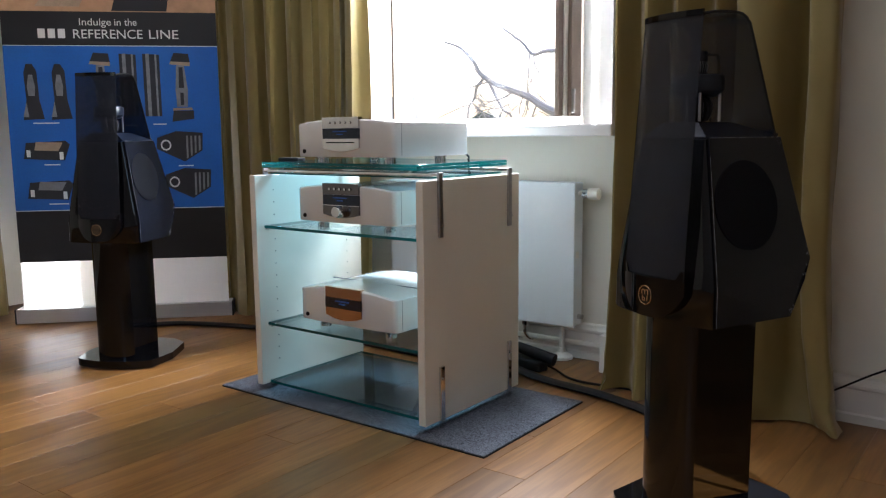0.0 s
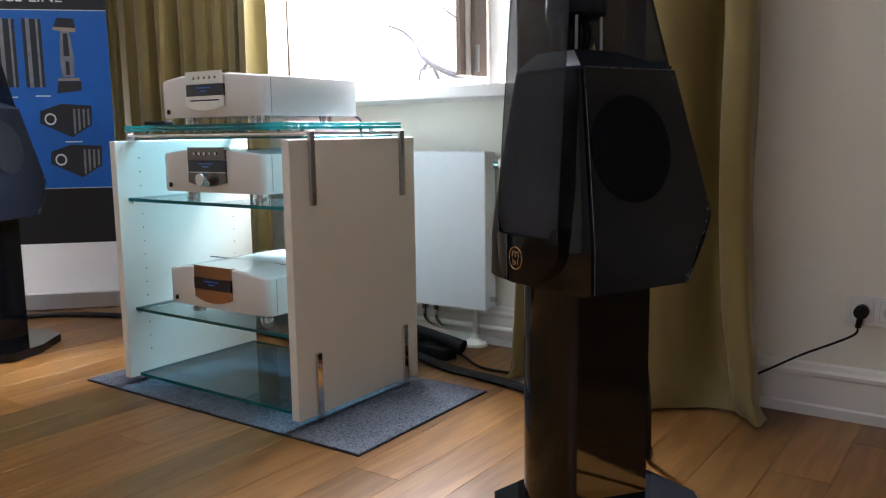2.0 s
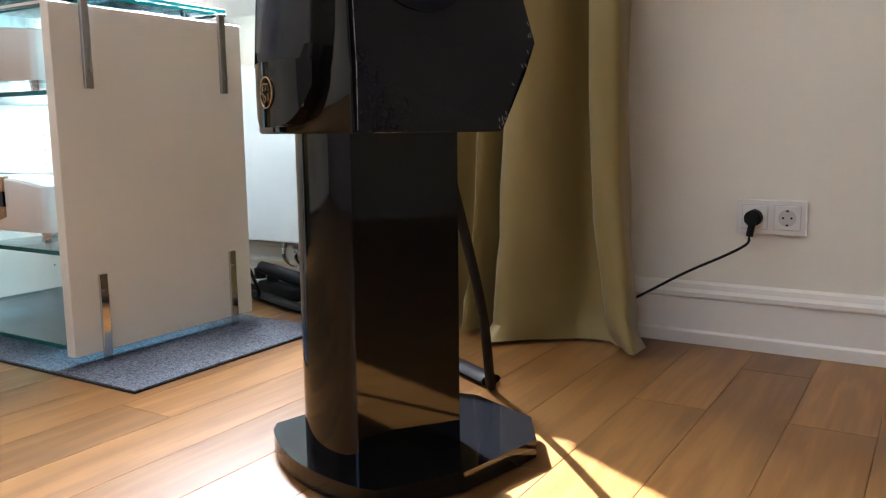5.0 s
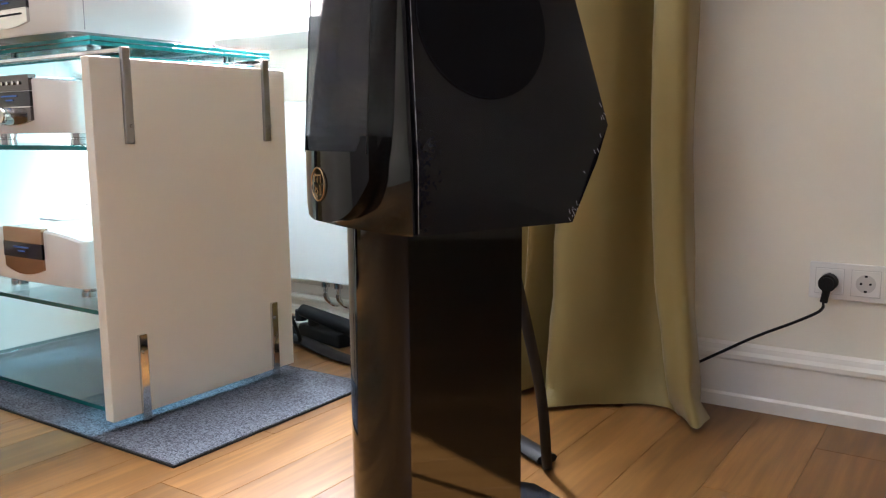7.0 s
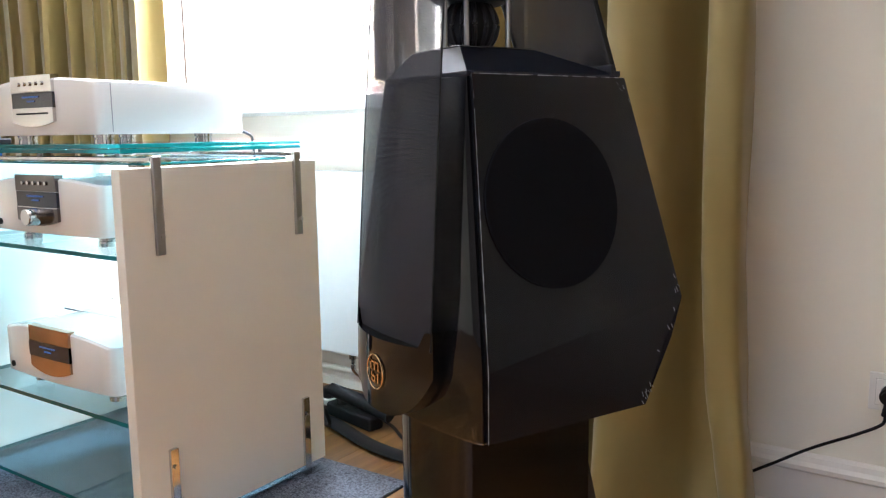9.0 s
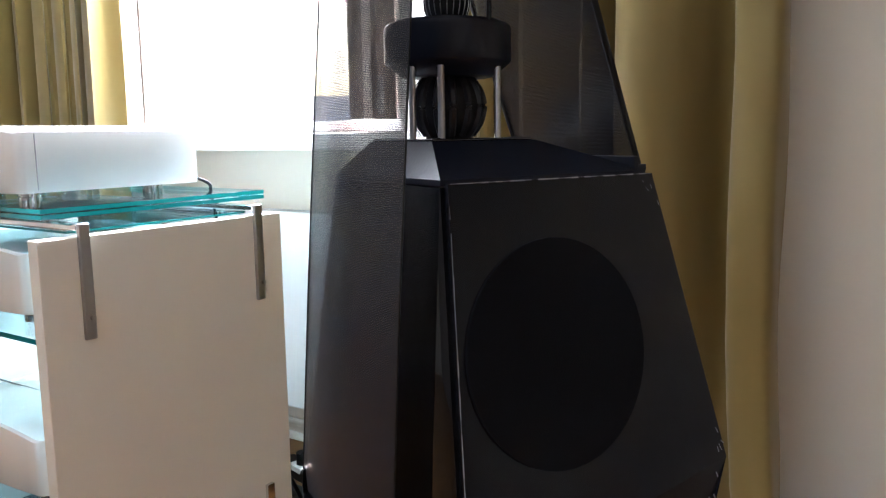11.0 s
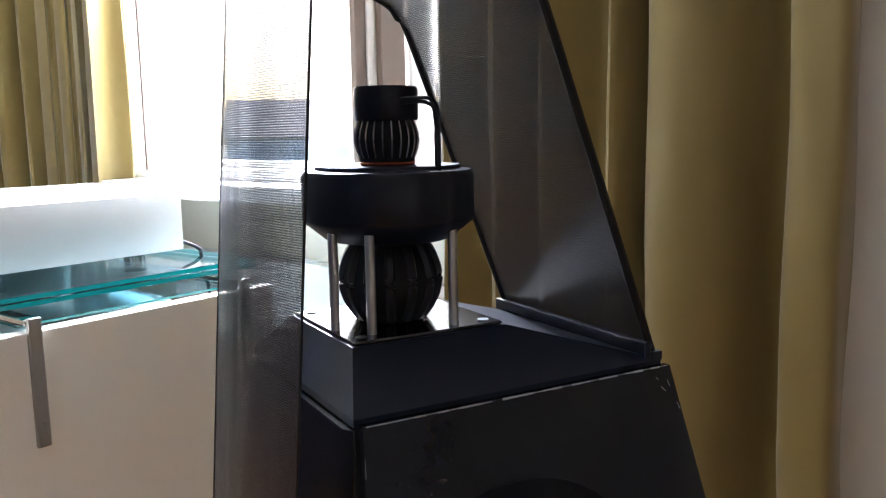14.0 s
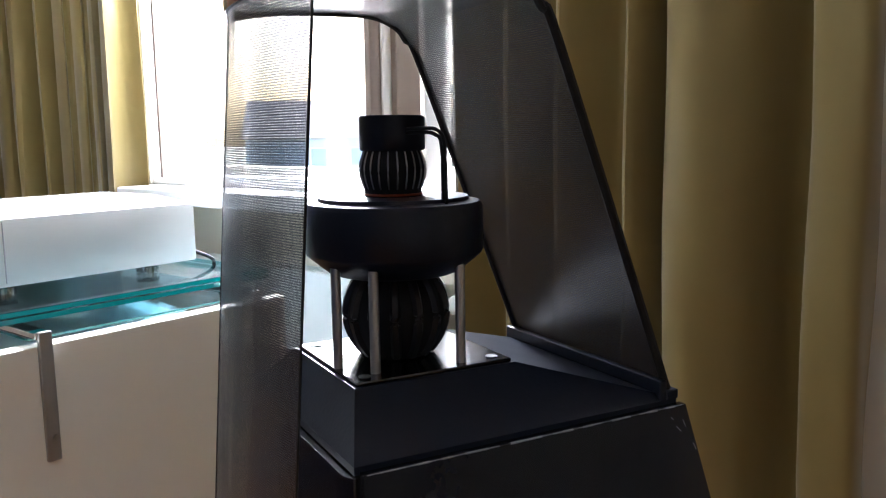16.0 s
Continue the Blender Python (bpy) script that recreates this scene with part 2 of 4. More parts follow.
HOUSE = vary(mat("pale_render", (0.6, 0.62, 0.65), 0.85), 1.0, 0.05, 20, 0.1)
GROUND = vary(mat("garden_ground", (0.16, 0.16, 0.12), 0.95), 0.5, 0.3, 5, 0.3)
DISPLIGHT = mat("blue_display_marks", (0.02, 0.06, 0.15), 0.5)
DISPLIGHT.node_tree.nodes["Principled BSDF"].inputs["Emission Color"].default_value = (0.08, 0.3, 1, 1)
DISPLIGHT.node_tree.nodes["Principled BSDF"].inputs["Emission Strength"].default_value = 0.012


# ---- mesh helpers ----
def part(name, bm, material, parent=None, label="", smooth=False):
    me = bpy.data.meshes.new(name)
    bmesh.ops.recalc_face_normals(bm, faces=bm.faces)
    for f in bm.faces:
        f.smooth = smooth
    bm.to_mesh(me)
    bm.free()
    me.materials.append(material)
    if smooth:
        me.set_sharp_from_angle(angle=radians(38))
    ob = new(name, me)
    ob.parent = parent
    if label:
        ob["label"] = label
    return ob


def thing(name, m, label, category, group="", kind=""):
    ob = new(name)
    ob.empty_display_size = 0.05
    ob.matrix_world = m
    return tagged(ob, label, category, group, kind)


def bevelled(bm, width, seg=2):
    if width:
        es = [e for e in bm.edges if len(e.link_faces) == 2 and e.calc_face_angle(0) > 0.5]
        bmesh.ops.bevel(bm, geom=es, offset=width, segments=seg, profile=0.5, affect="EDGES", clamp_overlap=True)
    return bm


def box(x0, x1, y0, y1, z0, z1, bev=0.0, seg=2):
    bm = bmesh.new()
    bmesh.ops.create_cube(bm, size=1)
    for v in bm.verts:
        v.co = Vector((x0 + (v.co.x + 0.5) * (x1 - x0), y0 + (v.co.y + 0.5) * (y1 - y0), z0 + (v.co.z + 0.5) * (z1 - z0)))
    return bevelled(bm, bev, seg)


def rings(loops, closed=True, caps=True):
    """Skin over loops of points of equal count."""
    bm = bmesh.new()
    rows = [[bm.verts.new(p) for p in loop] for loop in loops]
    n = len(rows[0])
    for a, b in zip(rows, rows[1:]):
        for i in range(n if closed else n - 1):
            j = (i + 1) % n
            bm.faces.new((a[i], a[j], b[j], b[i]))
    if caps and closed:
        bm.faces.new(rows[0][::-1])
        bm.faces.new(rows[-1])
    return bm


def prism(pts, z0, z1, bev=0.0, seg=2):
    return bevelled(rings([[(x, y, z) for x, y in pts] for z in (z0, z1)]), bev, seg)


def lathe(profile, n=32, cx=0.0, cy=0.0):
    return rings([[(cx + r * math.cos(2 * math.pi * i / n), cy + r * math.sin(2 * math.pi * i / n), z) for i in range(n)] for r, z in profile])


def rod(p, q, r, n=12):
    p, q = Vector(p), Vector(q)
    bm = bmesh.new()
    bmesh.ops.create_cone(bm, cap_ends=True, segments=n, radius1=r, radius2=r, depth=(q - p).length)
    bmesh.ops.transform(bm, verts=bm.verts, matrix=Matrix.Translation((p + q) / 2) @ (q - p).to_track_quat("Z", "Y").to_matrix().to_4x4())
    return bm


def smooth_line(pts, steps=8):
    pts = [Vector(p) for p in pts]
    out = []
    for i in range(len(pts) - 1):
        a, b, c, d = pts[max(i - 1, 0)], pts[i], pts[i + 1], pts[min(i + 2, len(pts) - 1)]
        for s in range(steps):
            t = s / steps
            out.append(0.5 * ((2 * b) + (c - a) * t + (2 * a - 5 * b + 4 * c - d) * t * t + (3 * b - a - 3 * c + d) * t ** 3))
    return out + [pts[-1]]


def tube(pts, r, n=10, steps=8, flat=1.0):
    """A round or flattened cable through the points."""
    line = smooth_line(pts, steps)
    loops = []
    for i, p in enumerate(line):
        d = (line[min(i + 1, len(line) - 1)] - line[max(i - 1, 0)]).normalized()
        side = d.cross(Vector((0, 0, 1)))
        side = side.normalized() if side.length > 0.05 else Vector((1, 0, 0))
        up = side.cross(d).normalized()
        rr = r(i / (len(line) - 1)) if callable(r) else r
        loops.append([p + side * (rr * math.cos(2 * math.pi * k / n)) + up * (rr * flat * math.sin(2 * math.pi * k / n)) for k in range(n)])
    return rings(loops)


def tinted_clear(name, tint, gloss=1.0):
    """Flat clear glass: light goes straight through, with Fresnel gloss."""
    m = bpy.data.materials.new(name)
    m.use_nodes = True
    n, l = m.node_tree.nodes, m.node_tree.links
    n.remove(n["Principled BSDF"])
    tp, gl, mx, fr = n.new("ShaderNodeBsdfTransparent"), n.new("ShaderNodeBsdfGlossy"), n.new("ShaderNodeMixShader"), n.new("ShaderNodeLayerWeight")
    pw, ad = n.new("ShaderNodeMath"), n.new("ShaderNodeMath")
    pw.operation, ad.operation = "POWER", "MULTIPLY_ADD"
    pw.inputs[1].default_value, ad.inputs[1].default_value, ad.inputs[2].default_value = 5.0, 0.85, 0.04
    tp.inputs[0].default_value = (*tint, 1)
    gl.inputs["Roughness"].default_value = 0.02
    fr.inputs[0].default_value = 0.5
    l.new(fr.outputs["Facing"], pw.inputs[0]), l.new(pw.outputs[0], ad.inputs[0]), l.new(ad.outputs[0], mx.inputs[0]), l.new(tp.outputs[0], mx.inputs[1]), l.new(gl.outputs[0], mx.inputs[2])
    l.new(mx.outputs[0], n["Material Output"].inputs[0])
    return m


SHELFGLASS = tinted_clear("shelf_glass", (0.80, 0.90, 0.925))
WINGLASS = tinted_clear("pane_glass", (0.98, 0.99, 0.985))

# ---- setting ----
X0, X1, Y0, Y1, ZC = -4.75, 3.6, -2.6, 2.97, 2.85


def joined(*bms):
    out = bmesh.new()
    for bm in bms:
        me = bpy.data.meshes.new("tmp")
        bm.to_mesh(me)
        bm.free()
        out.from_mesh(me)
        bpy.data.meshes.remove(me)
    return out


def setting(name, bm, material, label, category):
    return tagged(part(name, bm, material), label, category, kind="structure")


floor = setting("floor", box(X0 - 0.3, X1 + 0.3, Y0 - 0.3, 3.3, -0.2, -0.014), MATEDGE, "oiled oak plank floor with warm grain", "floor")
setting("ceiling", box(X0 - 0.3, X1 + 0.3, Y0 - 0.3, 3.6, ZC, ZC + 0.2), CEIL, "plain white painted ceiling", "ceiling")
setting("wall_north", joined(
    box(X0 - 0.3, -2.9, Y1, 3.45, 0, ZC), box(-1.15, X1 + 0.3, Y1, 3.45, 0, ZC),
    box(-2.9, -1.15, Y1, 3.45, 2.68, ZC), box(-2.9, -1.15, 3.17, 3.45, 0, 0.985)), WALL, "off-white painted wall with a window niche", "wall")
setting("wall_west", joined(
    box(X0 - 0.3, X0, Y0 - 0.3, 2.37, 0, ZC), box(X0 - 0.3, X0, 2.88, Y1, 0, ZC),
    box(X0 - 0.3, X0, 2.37, 2.88, 1.35, ZC), box(X0 - 0.3, X0, 2.37, 2.88, 0, 0.55)), WALL, "off-white painted side wall", "wall")
setting("wall_south", joined(
    box(X0, -0.5, Y0 - 0.3, Y0, 0, ZC), box(0.4, X1, Y0 - 0.3, Y0, 0, ZC),
    box(-0.5, 0.4, Y0 - 0.3, Y0, 2.3, ZC), box(-0.5, 0.4, Y0 - 0.3, Y0, 0, 1.0)), DARKWALL, "unseen wall behind the viewer, darkened for black reflections", "wall")
setting("wall_east", joined(box(X1, X1 + 0.3, Y0 - 0.3, 3.3, 0, ZC)), WALL, "off-white painted wall", "wall")


def skirting(name, x0, x1, y):
    prof = [(0, 0), (-0.030, 0), (-0.030, 0.030), (-0.024, 0.036), (-0.022, 0.118), (-0.027, 0.124), (-0.027, 0.134), (-0.018, 0.142), (-0.014, 0.154), (0, 0.16)]
    bm = rings([[(x, y + a, z) for a, z in prof] for x in (x0, x1)])
    return setting(name, bm, TRIM, "white lacquered skirting board with a moulded top", "baseboard")


skirting("baseboard", -1.15, X1, Y1)
skirting("baseboard_west", X0, -2.9, Y1)
skirting("baseboard_niche", -2.9, -1.15, 3.17)

# main window: deep box window with an inner casement
win = thing("window_1", pose(0, 0, 0), "white box window with casement edges coloured as shaded", "window", kind="structure")
part("window_sill", joined(box(-2.42, -1.112, 2.81, 3.42, 0.985, 1.03, 0.006), box(-2.895, -2.421, 2.955, 3.42, 0.985, 1.03, 0.006)), WINPAINT, win)
part("window_frame", joined(
    box(-2.5, -2.455, 2.95, 3.03, 1.03, 2.68, 0.004), box(-2.285, -2.245, 2.945, 3.02, 1.03, 2.68, 0.004),
    box(-1.322, -1.302, 2.955, 3.05, 1.03, 2.68, 0.004), box(-2.455, -1.322, 2.955, 3.02, 1.03, 1.062, 0.004),
    box(-2.455, -1.322, 2.955, 3.02, 2.6, 2.68, 0.004)), WINPAINT, win)
part("casement_stile", box(-1.356, -1.338, 2.81, 2.95, 1.062, 2.6, 0.003), SHADEBROWN, win, "casement stile with its shade as brown colour")
part("casement_edge", box(-1.337, -1.331, 2.842, 2.95, 1.062, 2.6, 0.002), TRIM, win, "pale strip between the stiles")
part("casement_stile", box(-1.330, -1.312, 2.868, 2.95, 1.062, 2.6, 0.003), SHADEBROWN, win, "casement stile with its shade as brown colour")
part("casement_stile", box(-2.212, -2.198, 2.832, 2.955, 1.062, 2.6, 0.003), SHADEBROWN, win, "thin casement edge coloured as shaded")
part("reveal", prism([(-1.301, 3.055), (-1.116, 2.825), (-1.116, 3.055)], 1.03, 2.68), WINPAINT, win, "white splayed window reveal")
part("fitting", joined(box(-1.311, -1.299, 2.865, 2.88, 1.075, 1.15, 0.003), rod((-1.305, 2.872, 1.15), (-1.305, 2.872, 1.17), 0.008)), STEEL, win, "small metal window fitting")
part("sill_label", box(-1.53, -1.43, 2.85, 2.95, 1.0305, 1.0312), mat("red_label_print", (0.45, 0.2, 0.18), 0.6), win, "small red printed label")
part("outer_frame", joined(
    box(-2.9, -2.84, 3.36, 3.43, 1.03, 2.68, 0.004), box(-1.21, -1.15, 3.36, 3.43, 1.03, 2.68, 0.004),
    box(-2.84, -1.21, 3.36, 3.43, 1.03, 1.07, 0.004), box(-2.84, -1.21, 3.36, 3.43, 2.62, 2.68, 0.004)), WINPAINT, win)
part("pane", box(-2.84, -1.21, 3.39, 3.396, 1.07, 2.62), WINGLASS, win).visible_shadow = False

side_win = thing("window_2", pose(0, 0, 0), "small white side window behind the banner", "window", kind="structure")
part("window_frame", joined(
    box(X0 - 0.28, X0 - 0.2, 2.37, 2.40, 0.55, 1.35, 0.004), box(X0 - 0.28, X0 - 0.2, 2.85, 2.88, 0.55, 1.35, 0.004),
    box(X0 - 0.28, X0 - 0.2, 2.40, 2.85, 0.55, 0.59, 0.004), box(X0 - 0.28, X0 - 0.2, 2.40, 2.85, 1.31, 1.35, 0.004)), WINPAINT, side_win)
rear_win = thing("window_3", pose(0, 0, 0), "white window behind the viewer", "window", kind="structure")
part("window_frame", joined(*[box(x, x + 0.06, Y0 - 0.2, Y0 - 0.12, 1.0, 2.3, 0.004) for x in (-0.5, -0.08, 0.34)],
                            box(-0.5, 0.4, Y0 - 0.2, Y0 - 0.12, 1.0, 1.06, 0.004), box(-0.5, 0.4, Y0 - 0.2, Y0 - 0.12, 2.24, 2.3, 0.004)), WINPAINT, rear_win)


# ---- hi-fi rack ----
def two_tone(ob, side):
    """Give the upright faces of a slab their own material."""
    ob.data.materials.append(side)
    for p in ob.data.polygons:
        if abs(p.normal.z) < 0.5:
            p.material_index = 1
    return ob


rack = thing("hifi_rack", pose(-1.79, 2.28, 0), "white hi-fi rack with glass shelves and chrome clamps", "rack")
RX, RW = 0.422, 0.03
for s in (-1, 1):
    a, b = sorted((s * (RX - RW), s * RX))
    part("side_panel", box(a, b, -0.29, 0.29, 0.032, 0.85, 0.0015, 1), CREAM, rack, "white lacquered side panel")
shelf_z = {"shelf": (0.658, 0.278, 0.045)}
for z in shelf_z["shelf"]:
    two_tone(part("shelf", box(-0.388, 0.388, -0.255, 0.27, z - 0.012, z, 0.001, 1), SHELFGLASS, rack, "clear green-edged glass shelf"), GLASSEDGE)
two_tone(part("top_shelf", box(-0.40, 0.362, -0.245, 0.30, 0.879, 0.889, 0.001, 1), SHELFGLASS, rack, "thick green-edged glass top"), GLASSEDGE)
two_tone(part("top_shelf", box(-0.40, 0.362, -0.245, 0.30, 0.890, 0.900, 0.001, 1), SHELFGLASS, rack, "thick green-edged glass top"), GLASSEDGE)
two_tone(part("inner_plate", box(-0.39, 0.39, -0.215, 0.215, 0.853, 0.859, 0.001, 1), SHELFGLASS, rack, "thin clear glass plate"), GLASSEDGE)
for y in (-0.205, 0.215):
    part("crossbar", box(-0.425, 0.425, y - 0.013, y + 0.013, 0.861, 0.872, 0.002), CHROME, rack, "chrome crossbar")
    for s in (-1, 1):
        part("clamp", joined(box(*sorted((s * 0.4225, s * 0.432)), y - 0.011, y + 0.011, 0.66, 0.874, 0.002),
                             rod((s * 0.430, y + 0.003, 0.70), (s * 0.437, y + 0.003, 0.70), 0.005)), STEEL, rack, "brushed steel clamp bar")
        part("foot_bar", joined(box(*sorted((s * 0.4225, s * 0.432)), y - 0.011, y + 0.011, 0.006, 0.222, 0.002),
                                rod((s * 0.430, y, 0.18), (s * 0.437, y, 0.18), 0.005)), CHROME, rack, "chrome foot bar")
for x in (-0.33, -0.02, 0.30):
    for y in (-0.205, 0.215):
        part("glass_stud", rod((x, y, 0.872), (x, y, 0.879), 0.008), CHROME, rack)
for s in (-1, 1):
    for y in (-0.245, 0.255):
        for z in shelf_z["shelf"]:
            part("shelf_pin", rod((s * 0.392, y, z - 0.016), (s * 0.375, y, z - 0.016), 0.004), CHROME, rack)
    part("pin_holes", joined(*[rod((s * 0.3925, y, 0.12 + k * 0.048), (s * 0.3915, y, 0.12 + k * 0.048), 0.0024, 8) for y in (-0.2, 0.2) for k in range(15)]), RUBBER, rack, "rows of small shelf-pin holes")["kind"] = "stuff"


def hifi_unit(m, h, drop, kind, label, category, foot):
    """A white box with a faintly bowed front, rounded front corners and a fascia plate in its middle."""
    u = thing(category.replace(" ", "_"), m, label, category)
    HW = 0.238
    xs = [-HW, -HW + 0.002, -HW + 0.007, -HW + 0.016] + [-0.222 + 0.444 * i / 18 for i in range(1, 18)] + [HW - 0.016, HW - 0.007, HW - 0.002, HW]
    front = lambda x: 0.012 * (x / HW) ** 2 + 0.014 * max(0, (abs(x) - HW + 0.016) / 0.016) ** 2.2
    top = lambda x: h - drop * max(0, (abs(x) - 0.09) / (HW - 0.09)) ** 1.5
    body = []
    for x in xs:
        f, t = front(x), top(x)
        body.append([(x, f + 0.003, foot - 0.002), (x, f, foot + 0.002), (x, f, t - 0.005), (x, f + 0.005, t), (x, 0.424, t), (x, 0.43, t - 0.006), (x, 0.43, foot + 0.002), (x, 0.427, foot - 0.002)])
    part("case", rings(body), UNITW, u, smooth=True)
    for s in (-1, 1):
        part("side_seam", box(*sorted((s * (HW - 0.0005), s * (HW + 0.0008))), 0.046, 0.048, foot + 0.004, h - drop - 0.004), GREYLINE, u)
    if kind == "amp":
        part("lid_seam", box(-HW + 0.02, HW - 0.02, 0.17, 0.172, h - 0.004, h + 0.0004), GREYLINE, u)

    def plate(name, x0, x1, zb, zt, out, material, lab="", curve=0.0):
        loops = []
        for i in range(13):
            x = x0 + (x1 - x0) * i / 12
            k = (2 * i / 12 - 1) ** 2
            f = front(x) - out
            loops.append([(x, f, zb + curve * k), (x, f, zt), (x, f + 0.012 + out, zt), (x, f + 0.012 + out, zb + curve * k)])
        return part(name, rings(loops), material, u, lab, smooth=True)

    wide = 0.088
    metal = COPPER if kind == "amp" else CHROME
    lo, hi = foot + 0.018, h + (0.008 if kind != "amp" else 0.004)
    z1, z2 = lo + (hi - lo) * 0.36, lo + (hi - lo) * 0.68
    if kind == "amp":
        plate("fascia", -wide, wide, lo, hi, 0.006, metal, "coppery mirror fascia", 0.016)
        plate("display", -wide, wide, z1, z2, 0.008, DISPLAY, "dark blue display window")
    else:
        plate("fascia", -wide, wide, z2, hi, 0.008, metal if kind == "player" else DARKCHROME, "chrome button strip")
        plate("display", -wide, wide, z1 + 0.001, z2 - 0.001, 0.007, DISPLAY, "dark blue display window")
        plate("lower_fascia", -wide, wide, lo, z1, 0.008, metal if kind == "player" else DARKCHROME, "", 0.012)
        plate("trim_line", -wide, wide, z1 - 0.0012, z1 + 0.0014, 0.0088, CHROME)
        for k in range(5):
            x = -0.05 + k * 0.025
            part("button", rod((x, front(x) - 0.0115, (z2 + hi) / 2), (x, front(x), (z2 + hi) / 2), 0.0045), CHROME, u)
        if kind == "player":
            part("disc_slot", box(-0.066, 0.066, -0.0095, 0.0, z1 - 0.014, z1 - 0.010), RUBBER, u, "black disc slot")
        else:
            part("knob", lathe([(0.021, 0), (0.021, 0.03), (0.019, 0.034), (0.001, 0.034)], 28), CHROME, u, "large chrome volume knob", True).matrix_local = pose(0.006, -0.006, (lo + z1) / 2 + 0.001, 90)
    zd = (z1 + z2) / 2
    for k, (w, dz) in enumerate(((0.07, 0.006), (0.03, -0.004))):
        part("display_mark", joined(*[box(-w / 2 + j * w / 8, -w / 2 + j * w / 8 + w / 11, front(0) - 0.0094, front(0) - 0.0065, zd + dz, zd + dz + 0.0035) for j in range(8)]), DISPLIGHT, u, "faint blue display marks")
    part("jack", lathe([(0.008, 0), (0.008, 0.004), (0.004, 0.004), (0.004, 0.001)], 16), RUBBER, u, "dark headphone socket").matrix_local = pose(-0.196, front(-0.196) + 0.0005, foot + 0.018, 90)
    for x in (-0.165, 0.165):
        for y in (0.07, 0.36):
            part("foot", lathe([(0.022, 0), (0.022, foot * 0.42), (0.019, foot * 0.46), (0.019, foot * 0.56), (0.023, foot * 0.6), (0.023, foot)], 24, x, y), CHROME, u, "round chrome foot", True)
    return u


hifi_unit(pose(-1.785, 2.056, 0.900), 0.153, 0.014, "player", "white disc player with chrome fascia on glass top", "disc player", 0.023)
hifi_unit(pose(-1.783, 2.046, 0.658), 0.162, 0.014, "preamp", "white preamplifier with chrome volume knob", "preamplifier", 0.03)
hifi_unit(pose(-1.788, 2.048, 0.278), 0.168, 0.02, "amp", "white power amplifier with coppery mirror fascia", "power amplifier", 0.034)

carpet = thing("carpet_tile_mat", pose(0, 0, 0), "grey carpet tiles laid under the rack", "mat")
part("backing", box(-2.383, -1.107, 1.948, 2.604, 0.0, 0.004), MATEDGE, carpet)
for x0, x1 in ((-2.381, -1.785), (-1.783, -1.109)):
    part("carpet_tile", box(x0, x1, 1.95, 2.602, 0.004, 0.0075, 0.0015), MAT, carpet)


